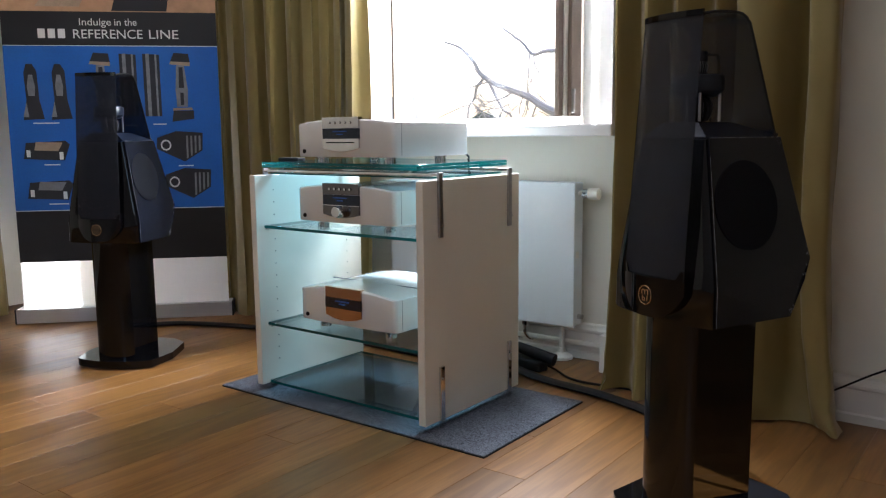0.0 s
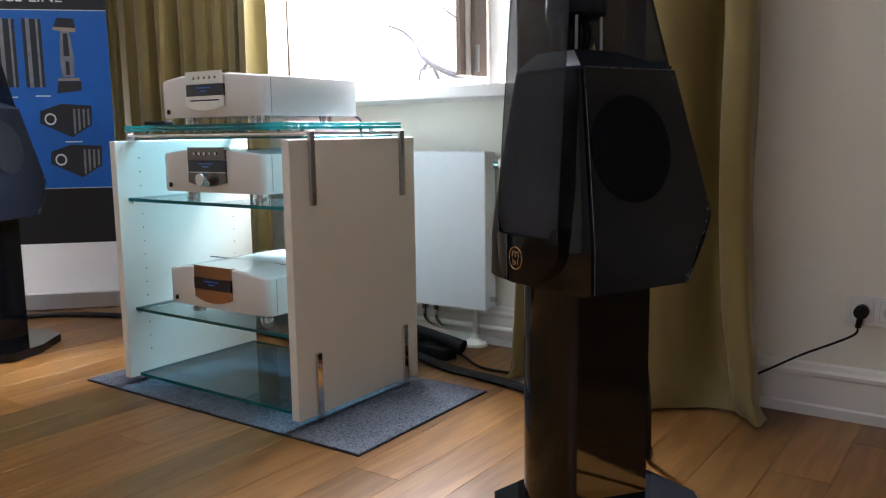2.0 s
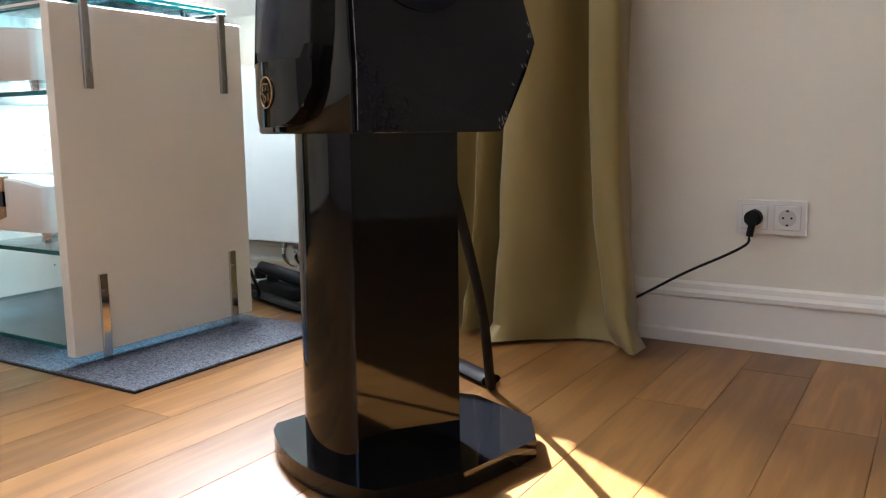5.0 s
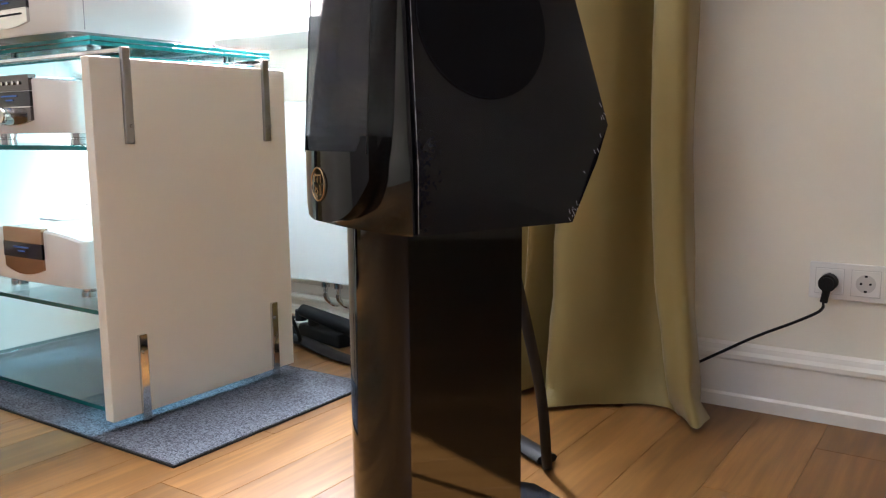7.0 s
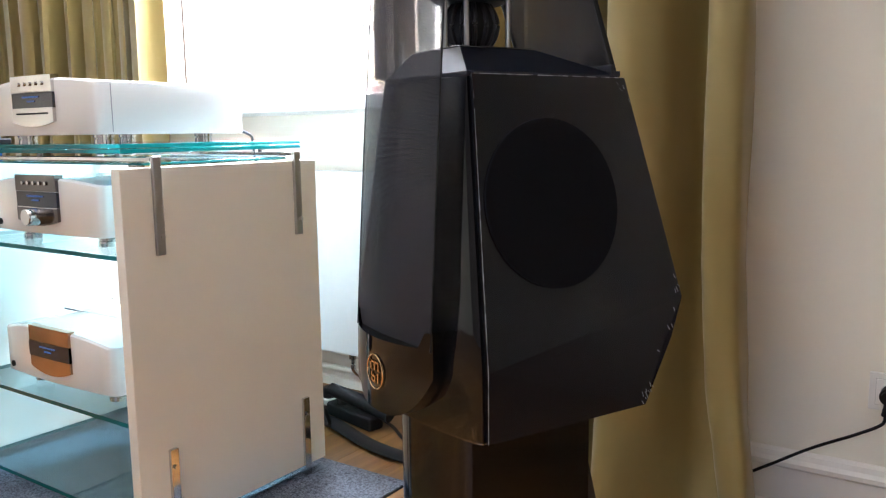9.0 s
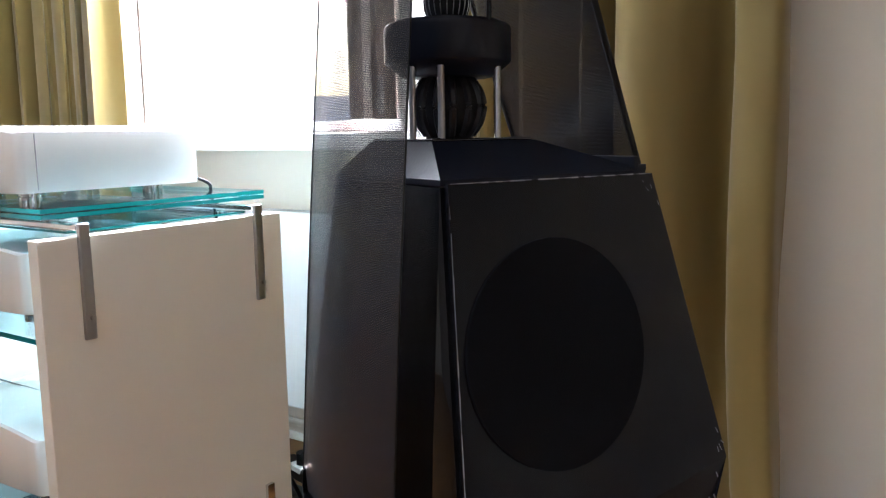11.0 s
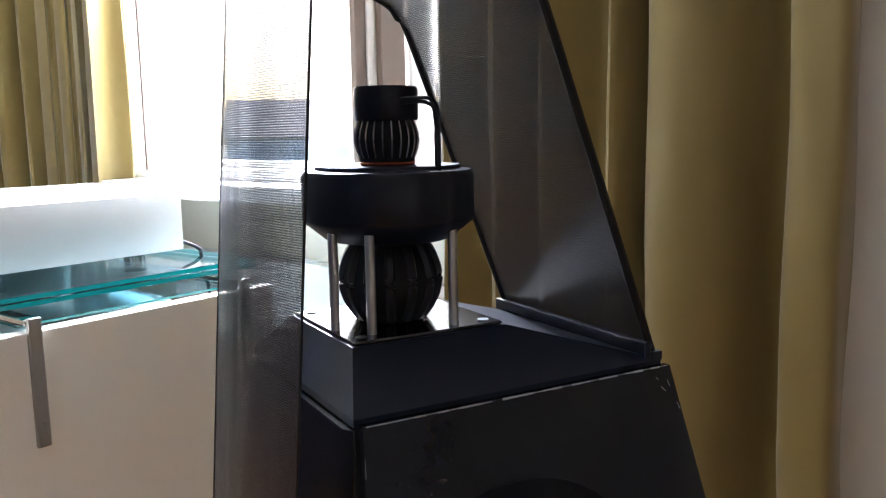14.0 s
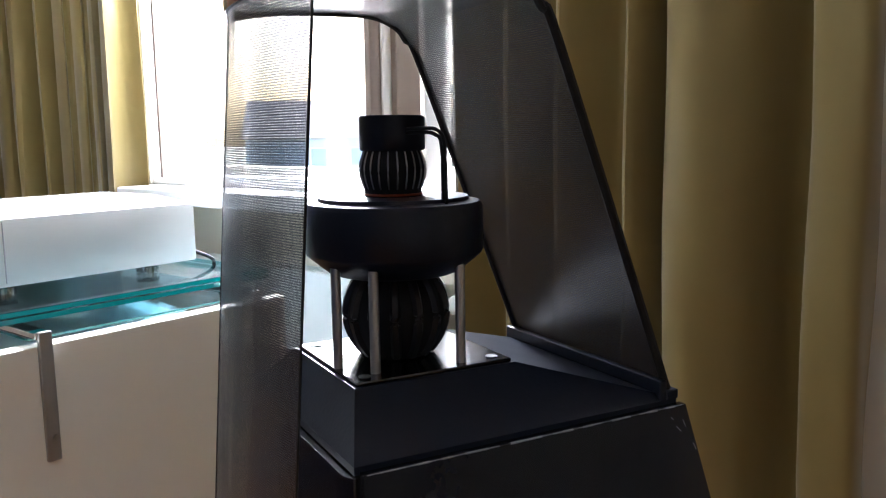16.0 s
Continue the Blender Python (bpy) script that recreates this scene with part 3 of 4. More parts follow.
# ---- loudspeakers ----
def loudspeaker(m, label):
    s = thing("loudspeaker", m, label, "loudspeaker", "pair of loudspeakers")
    arc = lambda a, b, n: [a + (b - a) * i / n for i in range(n + 1)]
    # base
    pts = [(x, -0.138 - 0.03 * (1 - (x / 0.15) ** 2)) for x in arc(-0.15, 0.15, 12)]
    pts += [(0.175, -0.12), (0.2, 0.02), (0.166, 0.198), (0.08, 0.262), (-0.08, 0.262), (-0.166, 0.198), (-0.2, 0.02), (-0.175, -0.12)]
    part("base_plate", prism(pts, 0.004, 0.036, 0.005), GLOSS, s, "piano black base plate")
    for x, y in ((-0.12, -0.1), (0.12, -0.1), (0.12, 0.2), (-0.12, 0.2)):
        part("foot", rod((x, y, 0), (x, y, 0.004), 0.018, 16), RUBBER, s)
    # stand
    pts = [(x, -0.10 - 0.03 * (1 - (x / 0.086) ** 2) ** 0.7) for x in arc(-0.086, 0.086, 14)] + [(0.092, 0.092), (-0.092, 0.092)]
    part("stand", prism(pts, 0.036, 0.554, 0.002, 1), GLOSS, s, "piano black stand column", True)
    # cabinet
    prof = [(0.552, 0.156, 0.127, -0.134), (0.556, 0.16, 0.13, -0.136), (0.64, 0.159, 0.173, -0.135), (0.69, 0.152, 0.199, -0.133), (0.98, 0.1, 0.136, -0.113)]

    def at_z(z):
        for p, q in zip(prof, prof[1:]):
            if z <= q[0]:
                t = (z - p[0]) / (q[0] - p[0])
                return [a + (b - a) * t for a, b in zip(p, q)][1:]
        return list(prof[-1][1:])

    loops = []
    for z, w, vb, vf in prof:
        f = [(w * 0.93 * k / 8, vf - 0.004 - 0.018 * (1 - (k / 8) ** 2) * (0.98 - z) / 0.43) for k in range(-8, 9)]
        loops.append([(-w, vf, z)] + [(x, y, z) for x, y in f] + [(w, vf, z), (w, vb, z), (-w, vb, z)])
    part("cabinet", rings(loops), GLOSS, s, "piano black tapered cabinet", True)
    # flat side panels with their round woofer covers
    for sg in (-1, 1):
        zs = [0.5535, 0.64, 0.69, 0.983]
        inner, outer = [], []
        fr, bk = [], []
        for z in zs:
            w, vb, vf = at_z(z)
            fr.append((sg * w, vf + 0.004, z))
            bk.append((sg * w, vb - 0.002, z))
        outline = fr + bk[::-1]
        bm = rings([[(x, y, z) for x, y, z in outline], [(x + sg * 0.006, y, z) for x, y, z in outline]])
        side = part("side_panel", bm, SATIN, s, "dark satin side panel")
        n, r, cv, cz = 40, 0.103, -0.008, 0.828
        disc = []
        for off in (0.0055, 0.0085):
            disc.append([(sg * (at_z(cz + r * math.sin(2 * math.pi * i / n))[0] + off), cv + r * math.cos(2 * math.pi * i / n), cz + r * math.sin(2 * math.pi * i / n)) for i in range(n)])
        part("woofer_cover", rings(disc), CLOTH, side, "round black cloth woofer cover")
        marks = []
        rnd = random.Random(5 + sg)
        for _ in range(22):
            z = rnd.choice((rnd.uniform(0.6, 0.72), rnd.uniform(0.555, 0.58), rnd.uniform(0.95, 0.977)))
            w, vb, vf = at_z(z)
            v = vb - rnd.uniform(0.001, 0.016)
            dz, dv = rnd.uniform(0.002, 0.007), rnd.uniform(0.001, 0.004)
            marks.append(rod((sg * (w + 0.0062), v, z), (sg * (at_z(z + dz)[0] + 0.0062), v - dv, z + dz), 0.0005, 5))
        # pale rods draw the highlight on the front edge seam
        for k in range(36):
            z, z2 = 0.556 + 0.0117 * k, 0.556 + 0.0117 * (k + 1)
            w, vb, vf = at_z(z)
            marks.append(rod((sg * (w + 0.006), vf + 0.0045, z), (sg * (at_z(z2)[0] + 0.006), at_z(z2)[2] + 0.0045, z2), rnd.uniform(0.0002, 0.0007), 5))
        # and the bevel highlight along the top edge
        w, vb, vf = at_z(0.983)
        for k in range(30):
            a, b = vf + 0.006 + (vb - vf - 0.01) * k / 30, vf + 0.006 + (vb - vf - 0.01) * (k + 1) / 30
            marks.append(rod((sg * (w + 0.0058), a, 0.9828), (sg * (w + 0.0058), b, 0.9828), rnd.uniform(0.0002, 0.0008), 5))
        part("edge_wear_and_glint", joined(*marks), GREYLINE, side, "pale scuffs and painted highlight lines along the edges")["kind"] = "stuff"
    # cap
    base = lambda k, z: [(-0.099 * k, -0.112, z), (0.099 * k, -0.112, z), (0.099 * k, 0.132, z), (-0.099 * k, 0.132, z)]
    loops = [base(1, 0.981), base(1, 0.986)]
    loops.append([(-0.058, -0.094, 1.018), (0.058, -0.094, 1.018), (0.058, 0.024, 1.018), (-0.058, 0.024, 1.018)])
    part("top_cap", bevelled(rings(loops), 0.0015, 1), MATTE, s, "matte black sloping cap")
    part("cap_plate", box(-0.056, 0.056, -0.092, 0.022, 1.018, 1.0205, 0.0008, 1), CAPTOP, s, "smooth black top plate")
    for x, y in ((-0.046, -0.082), (0.046, -0.082), (0.046, 0.012), (-0.046, 0.012)):
        part("screw", rod((x, y, 1.0203), (x, y, 1.0212), 0.0042, 14), RUBBER, s)
    # radial drivers
    ax, ay = 0.0, -0.038
    drv = part("midrange_driver", lathe([(0.022, 1.0205), (0.024, 1.023)] + [(0.024 + 0.011 * math.sin(math.pi * k / 12) ** 0.8, 1.0235 + 0.054 * k / 12) for k in range(13)] + [(0.024, 1.079)], 36, ax, ay), RUBBER, s, "bulging black radial driver", True)
    for k in range(14):
        a = 2 * math.pi * k / 14
        part("lamella", tube([(ax + (0.0235 + 0.0115 * math.sin(math.pi * j / 6) ** 0.8) * math.cos(a), ay + (0.0235 + 0.0115 * math.sin(math.pi * j / 6) ** 0.8) * math.sin(a), 1.0235 + 0.054 * j / 6) for j in range(7)], 0.0036, 6, 3, 1.0), LAMELLA, drv, "", True)
    part("driver_disc", lathe([(0.042, 1.0785), (0.046, 1.080), (0.0605, 1.092), (0.0615, 1.094), (0.0615, 1.124), (0.0595, 1.1275), (0.052, 1.1285), (0.0515, 1.131), (0.001, 1.131)], 48, ax, ay), MATTE, s, "thick black driver disc", True)
    for a in (radians(29), radians(-40), radians(-72), radians(150)):
        x, y = ax + 0.053 * math.cos(a), ay + 0.053 * math.sin(a)
        part("support_rod", rod((x, y, 1.0205), (x, y, 1.087), 0.0033, 14), STEEL, s, "brushed steel support rod", True)
    tw = part("tweeter", lathe([(0.0195, 1.131), (0.0195, 1.135)] + [(0.0195 + 0.003 * math.sin(math.pi * k / 8), 1.1355 + 0.0265 * k / 8) for k in range(9)], 32, ax, ay), RUBBER, s, "small ribbed radial tweeter", True)
    part("lamella", joined(*[tube([(ax + (0.0196 + 0.0032 * math.sin(math.pi * j / 4)) * math.cos(2 * math.pi * k / 22), ay + (0.0196 + 0.0032 * math.sin(math.pi * j / 4)) * math.sin(2 * math.pi * k / 22), 1.1365 + 0.025 * j / 4) for j in range(5)], 0.0006, 5, 2) for k in range(22)]), STEEL, tw, "fine grey lamella edges")["kind"] = "stuff"
    part("insulating_ring", lathe([(0.0200, 1.1318), (0.0206, 1.1325), (0.0200, 1.1332)], 32, ax, ay), COPPERLINE, tw, "thin orange ring")
    part("tweeter_cap", lathe([(0.0215, 1.162), (0.0225, 1.1635), (0.0225, 1.184), (0.0215, 1.1855), (0.001, 1.1855)], 40, ax, ay), MATTE, s, "black tweeter cap", True)
    for dz, dx in ((0.0, 0.0), (-0.0025, -0.004)):
        part("tweeter_wire", tube([(0.021, ay, 1.176 + dz), (0.034, ay + 0.006, 1.1765 + dz), (0.046 + dx, ay + 0.011, 1.175 + dz), (0.0515 + dx, ay + 0.013, 1.165), (0.0525 + dx, ay + 0.013, 1.128)], 0.0013, 8, 6), RUBBER, s, "thin bent black wire", True)

    # perforated cage: a bowed front sheet, a roof and a sloping back
    def sheet_point(t, k):
        """t: 0 at the pocket, 1 at the back rail; k: -1 to 1 across."""
        path = [(-0.166, 0.655, 0.007, 0.0962), (-0.1534, 0.85, 0.009, 0.0943), (-0.1424, 1.0, 0.0105, 0.0929), (-0.131, 1.15, 0.0134, 0.0915), (-0.1225, 1.258, 0.0157, 0.0905), (-0.085, 1.264, 0.012, 0.0925), (-0.04, 1.266, 0.0, 0.094), (-0.008, 1.265, 0.0, 0.094), (0.012, 1.257, 0.0, 0.094), (0.028, 1.238, 0.0, 0.094), (0.068, 1.14, 0.0, 0.094), (0.127, 0.992, 0.0, 0.094)]
        x = t * (len(path) - 1)
        i = min(int(x), len(path) - 2)
        v, z, bulge, wide = [a + (b - a) * (x - i) for a, b in zip(path[i], path[i + 1])]
        return Vector((wide * k, v - bulge * (1 - k * k), z))

    def sheet(t0, t1, n, thick):
        """Two skins a sheet's thickness apart, with the hole rows measured along the sheet."""
        bm = bmesh.new()
        uv = bm.loops.layers.uv.new("rows")
        for skin in (0, 1):
            run, rows, last = 0.0, [], None
            for i in range(n + 1):
                t = t0 + (t1 - t0) * i / n
                line = [sheet_point(t, k / 8) for k in range(-8, 9)]
                d = (sheet_point(min(t + 0.01, t1), 0) - sheet_point(max(t - 0.01, t0), 0)).normalized()
                inward = Vector((0, d.z, -d.y)) * (thick * skin)
                run += (line[8] - last).length if last else 0.0
                last = line[8].copy()
                rows.append(([bm.verts.new(p + inward) for p in line], run))
            for (a, ra), (b, rb) in zip(rows, rows[1:]):
                for k in range(16):
                    face = bm.faces.new((a[k], a[k + 1], b[k + 1], b[k]))
                    for lp, q in zip(face.loops, ((k, ra), (k + 1, ra), (k + 1, rb), (k, rb))):
                        lp[uv].uv = (q[0] / 16 * 0.186, q[1])
        return bm

    part("front_grille", sheet(0, 4 / 11, 4, 0.0008), MESH, s, "bowed perforated black front grille", True)
    part("rear_grille", sheet(4 / 11, 1, 14, 0.0008), MESH, s, "perforated black roof and back grille", True)
    band = []
    for k in range(-8, 9):
        p = sheet_point(4 / 11, k / 8)
        band.append([(p.x, p.y - 0.003, 1.254), (p.x, p.y - 0.003, 1.268), (p.x, p.y + 0.003, 1.268), (p.x, p.y + 0.003, 1.254)])
    part("top_trim", rings(band), GLOSS, s, "glossy black top trim", True)
    for k in (-1, 1):
        part("cage_rim", tube([sheet_point(j / 11, k) for j in (4, 5, 6, 7, 8, 8.5, 9, 10, 11)], 0.0032, 8, 6), RUBBER, s, "black cage rim", True)
        part("front_rim", tube([sheet_point(j / 11, k) for j in range(0, 5)], 0.0009, 6, 3), RUBBER, s, "folded grille edge", True)
    part("back_rail", joined(box(-0.099, 0.099, 0.117, 0.123, 0.985, 1.0, 0.001), box(-0.099, 0.099, 0.123, 0.134, 0.985, 0.992, 0.001)), MATTE, s, "black cage rail")
    # pocket with badge
    loops = []
    for k in range(-10, 11):
        t = k / 10
        x = 0.098 * t
        f = -0.164 - 0.026 * (1 - t * t)
        zb = 0.562 + 0.06 * abs(t) ** 3.4
        zt = 0.658 if abs(t) < 0.85 else 0.678
        loops.append([(x, f, zb), (x, f, zt), (x, f + 0.013 + 0.013 * (1 - t * t), zt), (x, f + 0.013 + 0.013 * (1 - t * t), zb)])
    pocket = part("pocket", rings(loops), GLOSS, s, "glossy black grille pocket", True)
    ringpts = [(0.0205 * math.cos(2 * math.pi * i / 28), -0.1908, 0.613 + 0.0225 * math.sin(2 * math.pi * i / 28)) for i in range(29)]
    bars = [(-0.011, 0.011, 0.6245, 0.6268), (-0.011, -0.0085, 0.615, 0.6268), (-0.0012, 0.0012, 0.615, 0.6268), (0.0085, 0.011, 0.615, 0.6268),
            (-0.009, -0.0066, 0.599, 0.612), (-0.009, 0.0, 0.599, 0.6012), (-0.009, 0.0, 0.6058, 0.608), (-0.0012, 0.0012, 0.599, 0.608), (0.0066, 0.009, 0.599, 0.612)]
    badge = joined(tube(ringpts, 0.0013, 6, 2), *[box(a, b, -0.1918, -0.1896, c, d) for a, b, c, d in bars])
    part("badge", badge, GOLD, pocket, "oval gold badge")
    return s


right_c, left_c = (-0.4414, 1.9418), (-3.059, 1.96)
loudspeaker(pose(*right_c, 0, 0, 0, -23), "black loudspeaker with mesh cage on a column stand")
left_sp = copy_thing(bpy.data.objects["loudspeaker"], pose(*left_c, 0, 0, 0, 28))
left_sp["label"] = "black loudspeaker standing before the blue banner"


# ---- curtains ----
def curtain(name, low, high, z0, z1, folds, depth, label, seed, spread=0.4):
    """Folded cloth from a plan line at the hem to one at the top."""
    rnd = random.Random(seed)
    n, rows = folds * 14, 26
    ph = [rnd.uniform(0, 6.28) for _ in range(6)]
    low, high = smooth_line([(x, y, 0) for x, y in low], 12), smooth_line([(x, y, 0) for x, y in high], 12)

    def on(line, t):
        x = t * (len(line) - 1)
        i = min(int(x), len(line) - 2)
        return line[i].lerp(line[i + 1], x - i)

    def point(i, j, off):
        t, h = i / n, j / rows
        p = on(low, t).lerp(on(high, t), h ** 0.6)
        d = (on(high, min(1, t + 0.02)) - on(high, max(0, t - 0.02))).normalized()
        nrm = Vector((d.y, -d.x, 0))
        w = t + 0.05 * math.sin(6 * t + ph[0]) + 0.02 * math.sin(2.3 * h + ph[1] + 5 * t)
        f = math.sin(2 * math.pi * folds * w + ph[2])
        f = math.copysign(abs(f) ** 0.75, f) + 0.22 * math.sin(2 * math.pi * folds * 1.7 * w + ph[3] + 1.5 * h)
        broad = math.sin(2 * math.pi * folds * 0.5 * w + ph[5]) + 0.25 * math.sin(2 * math.pi * folds * w + ph[3])
        k = min(1, h / 0.4)
        k = k * k * (3 - 2 * k)
        f = broad * (1 - k) * spread + f * (1 - (1 - k) * spread)
        a = depth * (0.75 + 0.45 * math.sin(9.3 * t + ph[4])) * (1.05 - 0.2 * h)
        side = d * (0.35 * depth * math.sin(2 * math.pi * folds * w * 2 + ph[2]))
        crease = 0.006 * math.exp(-h * 9) * math.sin(40 * t + 22 * h + ph[5])
        return p + nrm * (a * f + crease + off) + side + Vector((0, 0, z0 + (z1 - z0) * h + 0.006 * math.sin(9 * t + ph[1]) * (1 - h)))

    loops = [[point(i, j, 0.0009) for j in range(rows + 1)] + [point(i, j, -0.0009) for j in range(rows, -1, -1)] for i in range(n + 1)]
    c = thing(name, pose(0, 0, 0), label, "curtain", "olive window curtains")
    part("cloth", rings(loops), CURTAIN, c, smooth=True)
    return c


curtain("curtain", [(-3.56, 2.87), (-2.95, 2.84), (-2.46, 2.86)], [(-3.56, 2.89), (-2.95, 2.86), (-2.43, 2.86)], 0.012, 2.78, 9, 0.055, "olive green satin curtain beside the window", 3)


def draped(name, low, high, z0, z1, label, seed):
    """Cloth whose folds follow one plan line at the hem and another higher up."""
    rnd = random.Random(seed)
    steps, rows = 10, 34
    low, high = [smooth_line([(x, y, 0) for x, y in line], steps) for line in (low, high)]
    ph = [rnd.uniform(0, 6.28) for _ in range(8)]
    n = len(low) - 1

    def point(i, j, off):
        h, t = j / rows, i / n
        k = min(1.0, h / 0.3)
        k = k ** 0.7
        p = low[i].lerp(high[i], k)
        d = (high[min(n, i + 1)] - high[max(0, i - 1)]).normalized()
        slump = math.exp(-h * 11) * (0.008 * math.sin(26 * t + 60 * h + ph[0]) + 0.005 * math.sin(51 * t - 90 * h + ph[1]))
        soft = 0.004 * math.sin(17 * t + 9 * h + ph[2]) * math.sin(5 * h + ph[3]) + 0.0022 * math.sin(63 * t + 31 * h + ph[4])
        return p + Vector((d.y, -d.x, 0)) * (slump + soft + off) + Vector((0, 0, z0 + (z1 - z0) * h ** 1.25 + 0.005 * math.sin(14 * t + ph[5]) * (1 - h)))

    loops = [[point(i, j, 0.0008) for j in range(rows + 1)] + [point(i, j, -0.0008) for j in range(rows, -1, -1)] for i in range(n + 1)]
    c = thing(name, pose(0, 0, 0), label, "curtain", "olive window curtains")
    part("cloth", rings(loops), CURTAIN, c, smooth=True)
    return c


draped("curtain",
       [(-1.11, 2.80), (-1.10, 2.735), (-1.03, 2.82), (-0.95, 2.71), (-0.90, 2.83), (-0.85, 2.70), (-0.79, 2.83), (-0.74, 2.70), (-0.69, 2.82), (-0.64, 2.69),
        (-0.60, 2.68), (-0.52, 2.76), (-0.44, 2.83), (-0.37, 2.835), (-0.335, 2.80), (-0.33, 2.765), (-0.29, 2.735), (-0.262, 2.715), (-0.27, 2.80)],
       [(-1.10, 2.855), (-1.09, 2.80), (-1.04, 2.90), (-0.98, 2.82), (-0.93, 2.92), (-0.87, 2.82), (-0.785, 2.93), (-0.725, 2.805), (-0.675, 2.93), (-0.66, 2.825),
        (-0.60, 2.795), (-0.53, 2.83), (-0.475, 2.925), (-0.437, 2.93), (-0.43, 2.86), (-0.42, 2.81), (-0.38, 2.795), (-0.342, 2.80), (-0.335, 2.86)],
       0.012, 2.78, "olive green satin curtain beside a socket", 8)
curtain("curtain", [(-4.50, 1.3), (-4.47, 1.75), (-4.50, 2.10)], [(-4.52, 1.3), (-4.5, 1.75), (-4.52, 2.10)], 0.012, 2.78, 8, 0.035, "olive green satin curtain beside the banner", 12)
for nm, p, q in (("curtain_rail", (-3.5, 2.88, 2.80), (-0.3, 2.88, 2.80)), ("curtain_rail", (-4.52, 1.2, 2.80), (-4.52, 2.9, 2.80))):
    tagged(part(nm, rod(p, q, 0.014), WINPAINT), "plain white curtain rail under the ceiling", "curtain rail")

# ---- radiator ----
rad = thing("radiator", pose(0, 0, 0), "flat white panel radiator under the window", "radiator")
part("front_panel", box(-2.42, -1.385, 3.045, 3.062, 0.158, 0.79, 0.005), RADW, rad)
part("body", box(-2.41, -1.392, 3.063, 3.135, 0.162, 0.786, 0.004), RADW, rad)
part("top_grille", joined(*[box(-2.40 + k * 0.02, -2.388 + k * 0.02, 3.068, 3.13, 0.7862, 0.788) for k in range(50)]), RADW, rad)
part("valve", joined(rod((-1.392, 3.10, 0.74), (-1.345, 3.10, 0.74), 0.012), rod((-1.345, 3.10, 0.74), (-1.30, 3.10, 0.74), 0.024, 20)), TRIM, rad, "white thermostat valve", True)
part("valve_collar", rod((-1.372, 3.10, 0.74), (-1.347, 3.10, 0.74), 0.021, 20), CHROME, rad, "chrome valve collar")
part("drain_plug", rod((-1.392, 3.10, 0.2), (-1.37, 3.10, 0.2), 0.011), CHROME, rad)
part("bracket", box(-1.392, -1.386, 3.07, 3.09, 0.46, 0.49, 0.002), TRIM, rad)
part("pedestal_foot", joined(rod((-1.47, 3.10, 0.05), (-1.47, 3.10, 0.16), 0.011), lathe([(0.05, 0.0), (0.048, 0.012), (0.02, 0.03), (0.016, 0.05)], 24, -1.47, 3.10)), TRIM, rad, "white pedestal foot", True)
for x in (-1.72, -1.66):
    part("pipe", joined(rod((x, 3.10, 0.16), (x, 3.10, 0.13), 0.016), tube([(x, 3.10, 0.13), (x, 3.10, 0.09), (x + 0.01, 3.13, 0.06), (x + 0.01, 3.165, 0.055)], 0.0085)), CHROME, rad, "grey metal pipe", True)
tagged(part("heating_pipe", tube([(-2.49, 3.12, 0.075), (-1.8, 3.12, 0.075), (-1.16, 3.12, 0.075)], 0.012), TRIM), "white painted heating pipe along the niche", "pipe")
tagged(part("pipe_casing", box(-1.235, -1.17, 2.99, 3.15, 0.0, 0.16, 0.004), TRIM), "small white boxed pipe casing at the wall", "casing")

# ---- roll-up banner ----
ban = thing("roll_up_banner", pose(-4.212, 2.021, 0, 0, 0, 45.9), "blue and black printed roll-up banner in aluminium cassette", "banner")
part("cassette", prism([(-0.0, -0.04), (1.13, -0.04), (1.13, 0.09), (0.0, 0.09)], 0.006, 0.082, 0.012), ALU, ban, "silver aluminium cassette")
part("end_cap", box(1.131, 1.139, -0.042, 0.092, 0.004, 0.086, 0.003), MATTE, ban)
part("end_cap", box(-0.009, -0.001, -0.042, 0.092, 0.004, 0.086, 0.003), MATTE, ban)
part("pole", rod((0.565, 0.06, 0.08), (0.565, 0.012, 2.15), 0.011), ALU, ban)
part("top_rail", box(0.02, 1.11, -0.008, 0.01, 2.14, 2.17, 0.004), ALU, ban)


def band_print(name, z0, z1, material, x0=0.028, x1=1.113, y=0.0, th=0.0012, label=""):
    return part(name, box(x0, x1, y - th, y, z0, z1), material, ban, label)


band_print("white_field", 0.078, 0.335, BANWHITE, label="plain white lower field")
band_print("black_field", 0.335, 0.612, BANBLACK)
band_print("blue_field", 0.612, 1.478, BANBLUE, label="blue print with product pictures")
band_print("black_field", 1.478, 1.655, BANBLACK)
band_print("photo_field", 1.655, 2.15, BANPHOTO, label="warm brown photograph strip")
for z in (0.611, 1.478):
    part("white_line", box(0.028, 1.113, -0.0022, -0.0012, z, z + 0.004), PRINTW, ban)


def lettering(text, size, x, z, width):
    cu = bpy.data.curves.new("lettering", "FONT")
    cu.body, cu.size, cu.extrude, cu.align_x = text, size, 0.0003, "LEFT"
    tmp = bpy.data.objects.new("tmp", cu)
    me = bpy.data.meshes.new_from_object(tmp)
    bpy.data.objects.remove(tmp)
    xs = [v.co.x for v in me.vertices]
    k = width / (max(xs) - min(xs))
    for v in me.vertices:
        v.co = Vector((x + (v.co.x - min(xs)) * k, -0.0016 - v.co.z, z + v.co.y))
    me.materials.append(PRINTW)
    ob = new("lettering", me)
    ob.parent = ban
    ob["label"] = "white lettering"


